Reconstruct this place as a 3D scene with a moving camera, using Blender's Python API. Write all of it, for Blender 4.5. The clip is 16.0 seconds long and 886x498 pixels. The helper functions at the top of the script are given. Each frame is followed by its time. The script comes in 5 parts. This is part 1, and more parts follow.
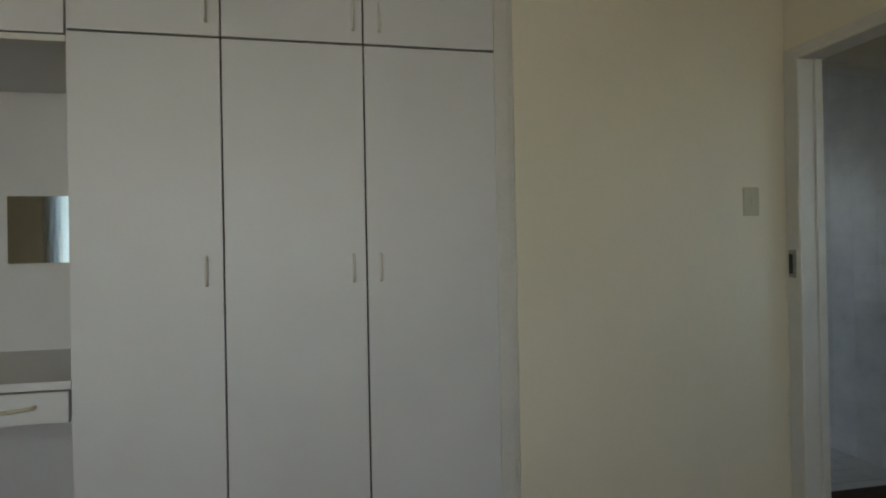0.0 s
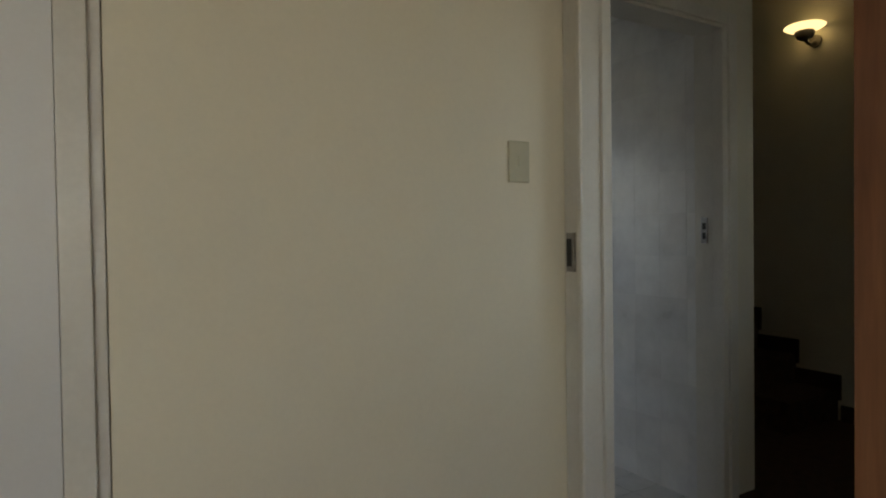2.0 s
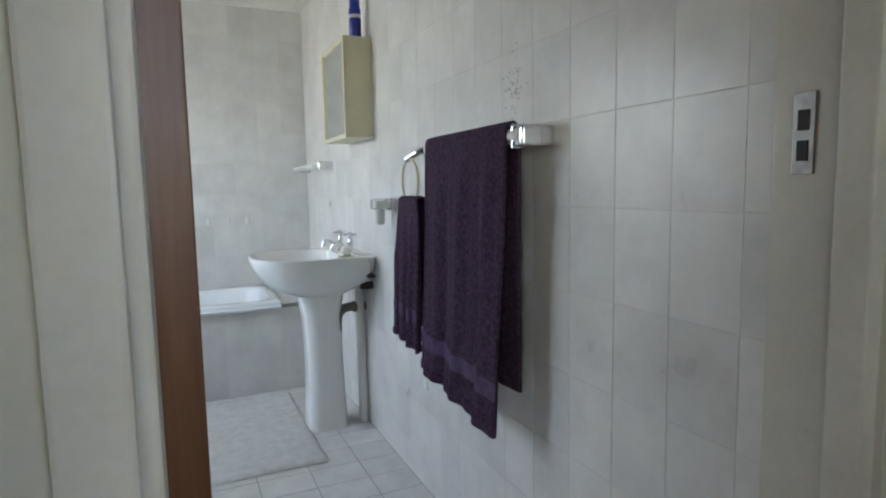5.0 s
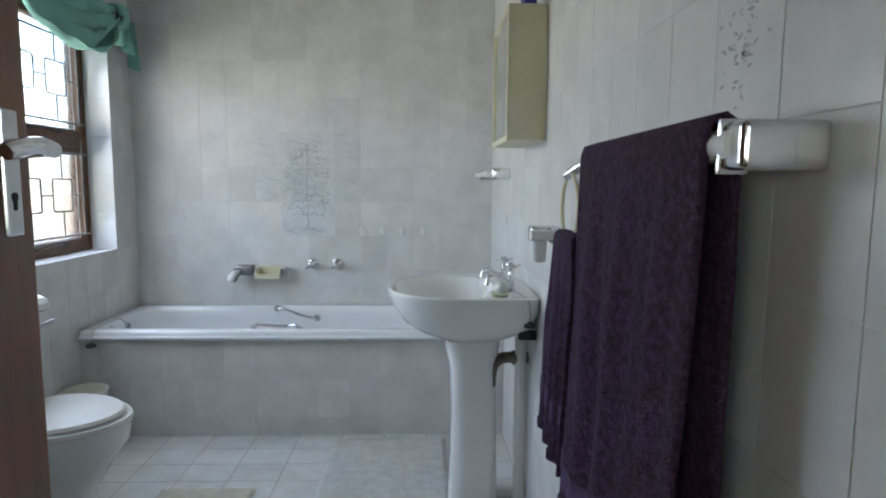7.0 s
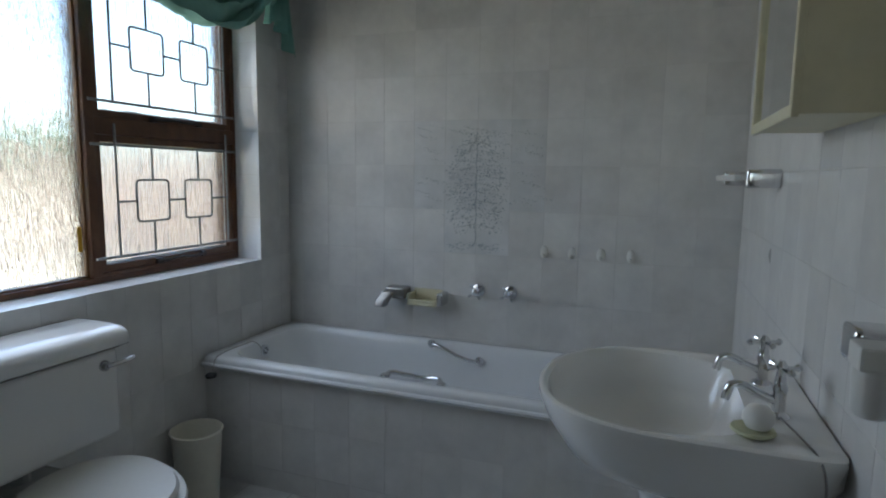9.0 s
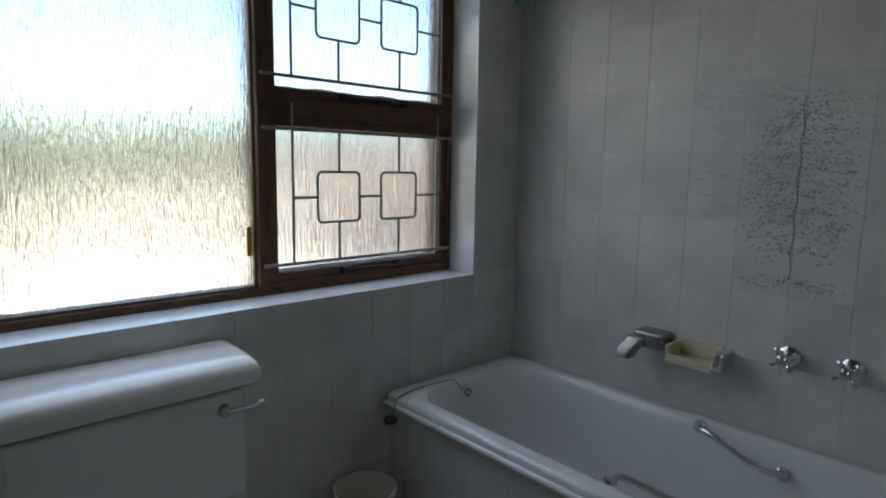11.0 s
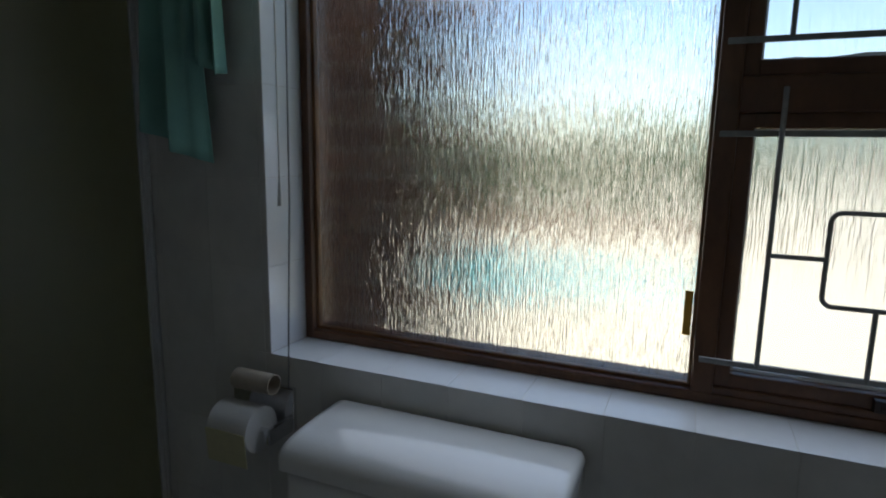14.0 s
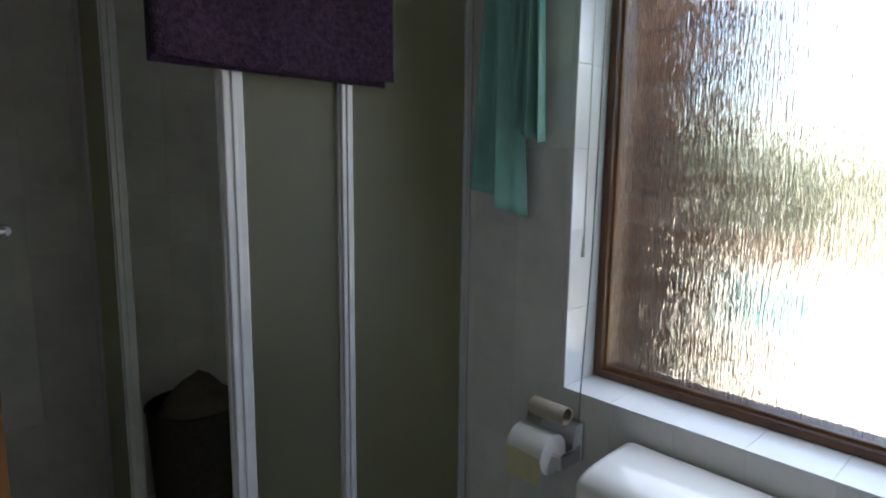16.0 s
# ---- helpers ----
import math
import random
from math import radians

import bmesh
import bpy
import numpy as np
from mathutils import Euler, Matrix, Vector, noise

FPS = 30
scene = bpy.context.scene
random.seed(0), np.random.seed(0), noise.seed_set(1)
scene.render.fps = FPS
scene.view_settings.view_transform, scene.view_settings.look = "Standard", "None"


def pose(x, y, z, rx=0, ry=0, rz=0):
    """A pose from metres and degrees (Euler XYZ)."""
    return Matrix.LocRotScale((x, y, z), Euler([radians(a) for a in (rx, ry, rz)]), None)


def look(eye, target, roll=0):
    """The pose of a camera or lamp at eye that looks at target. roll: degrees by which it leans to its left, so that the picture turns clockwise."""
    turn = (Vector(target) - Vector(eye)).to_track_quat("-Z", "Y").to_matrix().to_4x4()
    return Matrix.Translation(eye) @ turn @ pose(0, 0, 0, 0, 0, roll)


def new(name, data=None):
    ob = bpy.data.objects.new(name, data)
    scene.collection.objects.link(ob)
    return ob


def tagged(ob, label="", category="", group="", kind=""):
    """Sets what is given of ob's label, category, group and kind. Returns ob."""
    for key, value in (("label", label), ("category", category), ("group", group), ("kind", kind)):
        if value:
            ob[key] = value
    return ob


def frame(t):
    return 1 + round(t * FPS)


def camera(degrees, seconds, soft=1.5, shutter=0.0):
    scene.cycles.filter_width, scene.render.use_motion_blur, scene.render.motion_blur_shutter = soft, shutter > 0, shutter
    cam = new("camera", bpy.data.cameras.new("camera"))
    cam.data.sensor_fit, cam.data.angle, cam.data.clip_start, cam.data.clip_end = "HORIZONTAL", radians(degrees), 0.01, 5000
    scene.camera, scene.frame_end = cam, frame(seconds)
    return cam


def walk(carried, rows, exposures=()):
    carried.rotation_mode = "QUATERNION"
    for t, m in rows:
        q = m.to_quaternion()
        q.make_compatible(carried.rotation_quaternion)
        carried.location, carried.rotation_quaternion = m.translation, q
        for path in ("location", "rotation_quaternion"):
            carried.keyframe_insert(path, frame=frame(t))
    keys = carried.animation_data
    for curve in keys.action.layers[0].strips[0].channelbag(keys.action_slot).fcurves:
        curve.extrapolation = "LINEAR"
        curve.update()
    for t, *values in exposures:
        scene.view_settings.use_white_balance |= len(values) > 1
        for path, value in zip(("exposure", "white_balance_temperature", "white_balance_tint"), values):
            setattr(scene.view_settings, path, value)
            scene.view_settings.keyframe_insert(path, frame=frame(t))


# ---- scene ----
cam = camera(74.1, 16.0, soft=2.0)
PATH = [
    (0, (-2.97, -5.821, 1.219), (-2.561, -3.863, 1.226), -1.1),
    (0.5, (-2.893, -5.64, 1.207), (-2.301, -3.73, 1.202), -1.0),
    (1, (-2.754, -5.428, 1.194), (-1.988, -3.58, 1.186), -1.1),
    (1.5, (-2.553, -5.271, 1.169), (-1.675, -3.474, 1.143), -0.8),
    (2, (-2.26, -5.067, 1.184), (-1.266, -3.331, 1.15), -0.8),
    (2.5, (-1.972, -4.887, 1.172), (-0.924, -3.184, 1.115), -1.0),
    (3, (-1.708, -4.744, 1.178), (-0.655, -3.046, 1.088), -0.9),
    (3.2, (-1.623, -4.686, 1.171), (-0.572, -2.987, 1.069), -0.7),
    (5.3, (-0.73, -3.879, 1.141), (0.018, -2.036, 0.92), -0.9),
    (5.5, (-0.696, -3.835, 1.146), (0.0, -1.974, 0.923), -0.7),
    (6, (-0.584, -3.702, 1.187), (-0.041, -1.79, 0.965), -0.4),
    (6.5, (-0.48, -3.56, 1.206), (-0.179, -1.594, 0.99), 0.1),
    (7, (-0.393, -3.378, 1.213), (-0.326, -1.391, 0.999), 0.4),
    (7.5, (-0.341, -3.19, 1.225), (-0.469, -1.207, 1.006), 0.8),
    (8, (-0.311, -2.998, 1.232), (-0.63, -1.037, 1.006), 1.0),
    (8.2, (-0.298, -2.883, 1.245), (-0.702, -0.938, 1.017), 0.8),
    (10.3, (-0.378, -1.976, 1.272), (-1.512, -0.352, 0.997), 1.2),
    (10.5, (-0.425, -1.909, 1.257), (-1.653, -0.354, 0.986), 1.0),
    (11, (-0.536, -1.739, 1.253), (-1.995, -0.399, 0.977), 1.0),
    (11.5, (-0.648, -1.563, 1.259), (-2.306, -0.482, 0.969), 1.2),
    (12, (-0.771, -1.379, 1.271), (-2.589, -0.609, 0.952), 1.4),
    (12.5, (-0.919, -1.279, 1.245), (-2.842, -0.814, 0.952), 1.3),
    (13, (-1.032, -1.144, 1.267), (-3.009, -1.124, 0.967), 1.2),
    (13.5, (-1.054, -1.079, 1.297), (-2.982, -1.495, 0.966), 1.0),
    (14, (-1.012, -1.009, 1.323), (-2.825, -1.785, 0.988), 0.9),
    (14.5, (-0.964, -1.002, 1.345), (-2.65, -2.027, 1.019), 0.9),
    (15, (-0.914, -1.03, 1.331), (-2.497, -2.219, 1.043), 0.6),
    (15.5, (-0.874, -1.042, 1.367), (-2.343, -2.368, 1.076), 0.6),
    (16, (-0.842, -1.044, 1.417), (-2.194, -2.489, 1.123), 0.7),
]

EXPOSURES = [(0.0, 2.12, 6000, 4), (1.5, 2.25, 6400, 7), (3.2, 2.45, 6900, 10), (5.3, 3.75, 6350, 9), (6.5, 3.5, 6300, 9), (8.2, 2.95, 6150, 8),
             (10.3, 1.25, 6350, 10), (11.5, 1.85, 6350, 10), (12.5, 1.75, 6250, 9), (13.2, 1.35, 6250, 9), (14.0, 0.9, 6250, 9), (15.0, 1.5, 6300, 10), (16.0, 2.55, 6500, 11)]
walk(cam, [(t, look(eye, target, roll)) for t, eye, target, roll in PATH], EXPOSURES)

# ---- world and sun ----
world = bpy.data.worlds.new("sky")
scene.world = world
world.use_nodes = True
wn = world.node_tree
sky = wn.nodes.new("ShaderNodeTexSky")
sky.sky_type = "NISHITA"
sky.sun_disc = False
sky.dust_density = 1.5
sky.sun_elevation = radians(48)
sky.sun_rotation = radians(50)
wn.nodes["Background"].inputs["Strength"].default_value = 0.15
wn.links.new(sky.outputs[0], wn.nodes["Background"].inputs["Color"])
sun = new("sun", bpy.data.lights.new("sun", "SUN"))
sun.data.energy = 5.0
sun.data.angle = radians(0.6)
sun.data.color = (1.0, 0.95, 0.87)
sun.matrix_world = look((6, 5, 9), (0, 0, 0))



def window_light(name, at, to, across, high, watts, color, spread=180):
    """The sky's light, in a window's opening."""
    a = new(name, bpy.data.lights.new(name, "AREA"))
    a.data.shape, a.data.size, a.data.size_y, a.data.energy, a.data.color = "RECTANGLE", across, high, watts, color
    a.data.spread = radians(spread)
    a.matrix_world = look(at, to)


# sky light falls in from above, light off the sunlit garden comes in from below
for z in (1.05, 1.42, 1.79):
    window_light("bathroom_sky_light", (-2.085, -1.04, z), (-1.085, -1.04, z - 0.62), 1.5, 0.22, 0.34, (0.81, 0.91, 1.08), 150)
window_light("bathroom_garden_light", (-2.085, -1.04, 1.6), (-1.085, -1.04, 1.75), 1.5, 0.2, 0.36, (1.06, 0.97, 0.78), 140)
# added lamp, source unseen: brightens the hall and the bathroom door jamb
window_light("hall_window_light", (-0.4, -4.9, 1.5), (-0.4, -3.9, 1.4), 0.7, 0.9, 0.13, (1.0, 0.84, 0.62))
window_light("bedroom_window_light", (-3.85, -7.36, 1.5), (-3.85, -6.36, 1.35), 3.4, 1.15, 3.9, (1.0, 0.85, 0.67), 130)

# ---- materials ----


def material(name, color, rough=0.5, metal=0.0, vary=0.08, scale=6.0, fine=60.0, bump=0.05, spec=0.5, second=None, stretch=(1, 1, 1), random=0.0, coat=0.0, relief=0.004):
    m = bpy.data.materials.new(name)
    m.use_nodes = True
    nt = m.node_tree
    b = nt.nodes["Principled BSDF"]
    b.inputs["Roughness"].default_value = rough
    b.inputs["Metallic"].default_value = metal
    b.inputs["Specular IOR Level"].default_value = spec
    b.inputs["Coat Weight"].default_value = coat
    tc = nt.nodes.new("ShaderNodeNewGeometry")
    mp = nt.nodes.new("ShaderNodeMapping")
    mp.inputs["Scale"].default_value = stretch
    nt.links.new(tc.outputs["Position"], mp.inputs["Vector"])
    n1 = nt.nodes.new("ShaderNodeTexNoise")
    n1.inputs["Scale"].default_value = scale
    n1.inputs["Detail"].default_value = 5
    nt.links.new(mp.outputs[0], n1.inputs["Vector"])
    n2 = nt.nodes.new("ShaderNodeTexNoise")
    n2.inputs["Scale"].default_value = fine
    n2.inputs["Detail"].default_value = 4
    nt.links.new(mp.outputs[0], n2.inputs["Vector"])
    ramp = nt.nodes.new("ShaderNodeValToRGB")
    c2 = second or tuple(c * (1 - vary * 2) for c in color)
    ramp.color_ramp.elements[0].position, ramp.color_ramp.elements[1].position = 0.3, 0.7
    ramp.color_ramp.elements[0].color = (*c2, 1)
    ramp.color_ramp.elements[1].color = (*color, 1)
    nt.links.new(n1.outputs["Fac"], ramp.inputs["Fac"])
    mix = nt.nodes.new("ShaderNodeMix")
    mix.data_type, mix.blend_type = "RGBA", "MULTIPLY"
    mix.inputs["Factor"].default_value = min(1.0, vary * 2)
    nt.links.new(ramp.outputs["Color"], mix.inputs["A"])
    nt.links.new(n2.outputs["Fac"], mix.inputs["B"])
    last = mix.outputs["Result"]
    if random:
        oi = nt.nodes.new("ShaderNodeObjectInfo")
        mr = nt.nodes.new("ShaderNodeMapRange")
        mr.inputs["To Min"].default_value, mr.inputs["To Max"].default_value = 1 - random, 1 + random
        nt.links.new(oi.outputs["Random"], mr.inputs["Value"])
        mx = nt.nodes.new("ShaderNodeMix")
        mx.data_type, mx.blend_type = "RGBA", "MULTIPLY"
        mx.inputs["Factor"].default_value = 1
        nt.links.new(last, mx.inputs["A"])
        nt.links.new(mr.outputs[0], mx.inputs["B"])
        last = mx.outputs["Result"]
    nt.links.new(last, b.inputs["Base Color"])
    rr = nt.nodes.new("ShaderNodeMapRange")
    rr.inputs["To Min"].default_value, rr.inputs["To Max"].default_value = max(0.02, rough * 0.8), min(1, rough * 1.2)
    nt.links.new(n1.outputs["Fac"], rr.inputs["Value"])
    nt.links.new(rr.outputs[0], b.inputs["Roughness"])
    if bump:
        bp = nt.nodes.new("ShaderNodeBump")
        bp.inputs["Strength"].default_value = bump
        bp.inputs["Distance"].default_value = relief
        nt.links.new(n2.outputs["Fac"], bp.inputs["Height"])
        nt.links.new(bp.outputs[0], b.inputs["Normal"])
    return m


def glass(name, color, rough, ripple=0.0, ripple_scale=110.0):
    m = bpy.data.materials.new(name)
    m.use_nodes = True
    nt = m.node_tree
    b = nt.nodes["Principled BSDF"]
    b.inputs["Base Color"].default_value = (*color, 1)
    b.inputs["Roughness"].default_value = rough
    b.inputs["Transmission Weight"].default_value = 1
    b.inputs["IOR"].default_value = 1.45
    if ripple:
        g = nt.nodes.new("ShaderNodeNewGeometry")
        mp = nt.nodes.new("ShaderNodeMapping")
        mp.inputs["Scale"].default_value = (1, 1, 0.06)
        n = nt.nodes.new("ShaderNodeTexNoise")
        n.inputs["Scale"].default_value = ripple_scale
        n.inputs["Detail"].default_value = 2
        bp = nt.nodes.new("ShaderNodeBump")
        bp.inputs["Strength"].default_value = ripple
        bp.inputs["Distance"].default_value = 0.01
        nt.links.new(g.outputs["Position"], mp.inputs["Vector"])
        nt.links.new(mp.outputs[0], n.inputs["Vector"])
        nt.links.new(n.outputs["Fac"], bp.inputs["Height"])
        nt.links.new(bp.outputs[0], b.inputs["Normal"])
    return m


def glow(name, color, strength):
    m = bpy.data.materials.new(name)
    m.use_nodes = True
    b = m.node_tree.nodes["Principled BSDF"]
    b.inputs["Base Color"].default_value = (*color, 1)
    b.inputs["Emission Color"].default_value = (*color, 1)
    b.inputs["Emission Strength"].default_value = strength
    return m


M_TILE = material("mottled_wall_tile", (0.745, 0.735, 0.71), 0.3, vary=0.06, scale=7, fine=30, bump=0.02, second=(0.625, 0.615, 0.595), random=0.055)
M_TILEDECOR = material("printed_wall_tile", (0.70, 0.70, 0.69), 0.3, vary=0.06, scale=9, fine=30, bump=0.02, second=(0.59, 0.595, 0.59), random=0.06)
M_GROUT = material("grout", (0.74, 0.73, 0.70), 0.85, vary=0.06, fine=200)
M_FLOORGROUT = material("floor_grout", (0.40, 0.39, 0.37), 0.9, vary=0.12, fine=200)
M_FLOORTILE = material("floor_tile", (0.72, 0.72, 0.70), 0.3, vary=0.06, scale=11, fine=70, bump=0.03, second=(0.58, 0.58, 0.56), random=0.05)
M_SILLTILE = material("white_glazed_tile", (0.80, 0.81, 0.82), 0.15, vary=0.03, scale=5, bump=0.01, random=0.03)
M_CERAMIC = material("white_ceramic", (0.82, 0.82, 0.80), 0.1, vary=0.015, scale=3, fine=20, bump=0.004, coat=0.4)
M_ENAMEL = material("bath_enamel", (0.80, 0.82, 0.83), 0.12, vary=0.02, scale=3, fine=20, bump=0.005, coat=0.3)
M_CHROME = material("chrome", (0.75, 0.76, 0.78), 0.12, 1.0, vary=0.04, scale=30, bump=0.01)
M_STEEL = material("dull_steel", (0.45, 0.44, 0.42), 0.35, 1.0, vary=0.15, scale=40, bump=0.03)
M_CREAM = material("cream_wall_paint", (0.78, 0.715, 0.56), 0.55, vary=0.035, scale=2.2, fine=90, bump=0.06)
M_OFFWHITE = material("off_white_wall_paint", (0.70, 0.66, 0.55), 0.6, vary=0.05, scale=2, fine=90, bump=0.06)
M_CEIL = material("white_ceiling_paint", (0.80, 0.80, 0.77), 0.7, vary=0.03, scale=2, fine=60, bump=0.05)
M_GLOSSWHITE = material("white_gloss_paint", (0.70, 0.67, 0.60), 0.35, vary=0.06, scale=5, fine=80, bump=0.04)
M_LAMINATE = material("white_laminate", (0.66, 0.65, 0.635), 0.42, vary=0.03, scale=3, fine=150, bump=0.015)
# near-black colour that stands for the shade between the wardrobe doors
M_SHADOWGAP = material("painted_gap_shade", (0.05, 0.045, 0.04), 0.8)
M_DOOR = material("red_brown_varnished_wood", (0.33, 0.14, 0.06), 0.4, vary=0.2, scale=7, fine=45, bump=0.04, second=(0.21, 0.08, 0.035), stretch=(4, 4, 0.25))
M_DOOREDGE = material("raw_orange_wood_edge", (0.50, 0.22, 0.07), 0.5, vary=0.2, scale=7, fine=45, bump=0.05, second=(0.36, 0.14, 0.045), stretch=(4, 4, 0.25))
M_WOOD = material("brown_window_wood", (0.20, 0.085, 0.035), 0.4, vary=0.22, scale=9, fine=60, bump=0.1, second=(0.11, 0.045, 0.02), stretch=(2, 2, 1))
M_BEAD = material("orange_brown_bead_wood", (0.36, 0.17, 0.06), 0.4, vary=0.2, scale=9, fine=60, bump=0.08, second=(0.22, 0.095, 0.035), stretch=(2, 2, 1))
M_STICKER = material("orange_sticker", (0.75, 0.42, 0.03), 0.5, vary=0.05)
M_CARPET = material("brown_carpet", (0.12, 0.075, 0.045), 0.95, vary=0.25, scale=20, fine=300, bump=0.6)
M_BROWN = material("dark_brown_paint", (0.05, 0.028, 0.018), 0.5, vary=0.2, scale=10)
M_PURPLE = material("purple_terry", (0.14, 0.08, 0.15), 0.95, vary=0.3, scale=90, fine=270, bump=1.0, spec=0.15, relief=0.009)
M_PURPLEBAND = material("purple_band", (0.14, 0.09, 0.185), 0.8, vary=0.2, scale=40, fine=300, bump=0.4, spec=0.2)
M_MINT = material("mint_curtain", (0.25, 0.50, 0.44), 0.8, vary=0.1, scale=12, fine=400, bump=0.15, spec=0.2)
M_MAT = material("pale_bath_mat", (0.70, 0.70, 0.67), 0.95, vary=0.09, scale=25, fine=260, bump=1.0, spec=0.1)
M_MATB = material("cream_mat", (0.70, 0.67, 0.57), 0.95, vary=0.09, scale=25, fine=260, bump=1.0, spec=0.1)
M_PLASTIC = material("white_plastic", (0.78, 0.78, 0.75), 0.35, vary=0.03)
M_BIN = material("ivory_plastic", (0.74, 0.71, 0.60), 0.45, vary=0.04)
M_CREAMPLASTIC = material("cream_plastic", (0.74, 0.69, 0.48), 0.4, vary=0.05, scale=8)
M_SWITCH = material("beige_switch_plate", (0.52, 0.48, 0.33), 0.45, vary=0.04)
M_BLACK = material("black_rubber", (0.02, 0.02, 0.02), 0.6)
M_PIPE = material("brown_grey_pipe", (0.24, 0.21, 0.17), 0.6, vary=0.25, scale=20)
M_ALU = material("white_aluminium", (0.66, 0.67, 0.68), 0.4, 0.2, vary=0.05, scale=14)
M_BAR = material("grey_painted_bar", (0.34, 0.34, 0.33), 0.5, vary=0.15, scale=30)
M_PAPER = material("toilet_paper", (0.80, 0.79, 0.77), 0.95, vary=0.05, fine=200, bump=0.2)
M_CARD = material("cardboard_tube", (0.52, 0.45, 0.36), 0.9, vary=0.1)
M_YELLOW = material("pale_yellow_paper", (0.72, 0.68, 0.42), 0.9, vary=0.08)
M_BLUE = material("blue_can", (0.015, 0.03, 0.30), 0.3, vary=0.1)
M_MIRROR = material("mirror", (0.86, 0.88, 0.87), 0.03, 1.0, vary=0.0, bump=0)
M_SOAP = material("green_soap", (0.62, 0.64, 0.42), 0.5)
M_BASKET = material("dark_wicker", (0.07, 0.055, 0.045), 0.8, vary=0.4, scale=60, fine=200, bump=0.8)
M_LAUNDRY = material("laundry_cloth", (0.13, 0.11, 0.085), 0.9, vary=0.2, scale=15)
M_PRINT = material("blue_grey_print", (0.30, 0.375, 0.41), 0.4, vary=0.15, scale=30, bump=0)
M_PRINTPALE = material("pale_grey_print", (0.44, 0.465, 0.46), 0.5, vary=0.1, scale=30, bump=0)
M_GLASS = glass("rain_glass", (0.97, 0.98, 0.97), 0.10, 0.5, 300)
M_GLASSFINE = glass("reeded_glass", (0.97, 0.98, 0.97), 0.22, 0.4, 170)
M_SHOWER = glass("obscured_shower_glass", (0.84, 0.86, 0.60), 0.5)
M_CLEAR = glass("clear_glass", (0.9, 0.93, 0.9), 0.02)
M_NET = glass("net_curtain", (0.9, 0.9, 0.88), 0.9)
M_GRASS = material("lawn", (0.22, 0.25, 0.07), 0.95, vary=0.25, scale=3, fine=40, bump=0.6)
M_PAVING = material("cream_paving", (0.64, 0.59, 0.46), 0.85, vary=0.15, scale=2, fine=30)
M_POOL = material("pool_water", (0.08, 0.52, 0.58), 0.08, vary=0.1, scale=3)
M_BRICK = material("red_brick", (0.42, 0.25, 0.175), 0.85, vary=0.2, scale=6, fine=60, bump=0.5, random=0.15)
M_PINKWALL = material("pink_beige_plaster", (0.62, 0.46, 0.36), 0.85, vary=0.1, scale=1.5)
M_SOIL = material("brown_rough_masonry", (0.24, 0.17, 0.11), 0.9, vary=0.25, scale=4, fine=40, bump=0.5)
M_LEAF = material("hedge_leaf", (0.09, 0.16, 0.05), 0.6, vary=0.3, scale=5, fine=40)
M_LAMP = glow("warm_lamp_glass", (1.0, 0.70, 0.28), 0.4)

# ---- mesh helpers ----
BASE = {}


def thing(name, base, label, category, group="", kind=""):
    e = new(name)
    e.location = base
    BASE[e] = Vector(base)
    return tagged(e, label, category, group, kind)


def part(name, bm, mat, parent, label="", smooth=False, solid=0.0):
    me = bpy.data.meshes.new(name)
    origin = BASE[parent]
    for v in bm.verts:
        v.co -= origin
    bmesh.ops.recalc_face_normals(bm, faces=bm.faces[:])
    for f in bm.faces:
        f.smooth = smooth
    bm.to_mesh(me)
    bm.free()
    me.materials.append(mat)
    o = new(name, me)
    o.parent = parent
    BASE[o] = origin
    if solid:
        md = o.modifiers.new("solid", "SOLIDIFY")
        md.thickness = solid
        md.offset = 0
    if smooth:
        me.set_sharp_from_angle(angle=radians(40))
    return tagged(o, label)


def solo(name, bm, mat, label, category, kind="", smooth=False, group="", solid=0.0):
    """One mesh that is a thing by itself; its origin at its base."""
    lo = [min(v.co[i] for v in bm.verts) for i in range(3)]
    hi = [max(v.co[i] for v in bm.verts) for i in range(3)]
    base = Vector(((lo[0] + hi[0]) / 2, (lo[1] + hi[1]) / 2, lo[2]))
    me = bpy.data.meshes.new(name)
    for v in bm.verts:
        v.co -= base
    bmesh.ops.recalc_face_normals(bm, faces=bm.faces[:])
    for f in bm.faces:
        f.smooth = smooth
    bm.to_mesh(me)
    bm.free()
    me.materials.append(mat)
    if smooth:
        me.set_sharp_from_angle(angle=radians(40))
    o = new(name, me)
    o.location = base
    BASE[o] = base
    if solid:
        md = o.modifiers.new("solid", "SOLIDIFY")
        md.thickness = solid
        md.offset = 0
    return tagged(o, label, category, group, kind)


def box(x0, x1, y0, y1, z0, z1, bev=0.0, seg=2):
    bm = bmesh.new()
    x0, x1, y0, y1, z0, z1 = min(x0, x1), max(x0, x1), min(y0, y1), max(y0, y1), min(z0, z1), max(z0, z1)
    bmesh.ops.create_cube(bm, size=1, matrix=Matrix.Translation(((x0 + x1) / 2, (y0 + y1) / 2, (z0 + z1) / 2)) @ Matrix.Diagonal((x1 - x0, y1 - y0, z1 - z0, 1)))
    if bev:
        bmesh.ops.bevel(bm, geom=bm.edges[:], offset=bev, segments=seg, affect="EDGES", profile=0.6)
    return bm


def join(*bms):
    out = bms[0]
    for b in bms[1:]:
        me = bpy.data.meshes.new("tmp")
        b.to_mesh(me)
        b.free()
        out.from_mesh(me)
        bpy.data.meshes.remove(me)
    return out


def moved(bm, m):
    bmesh.ops.transform(bm, matrix=m, verts=bm.verts[:])
    return bm


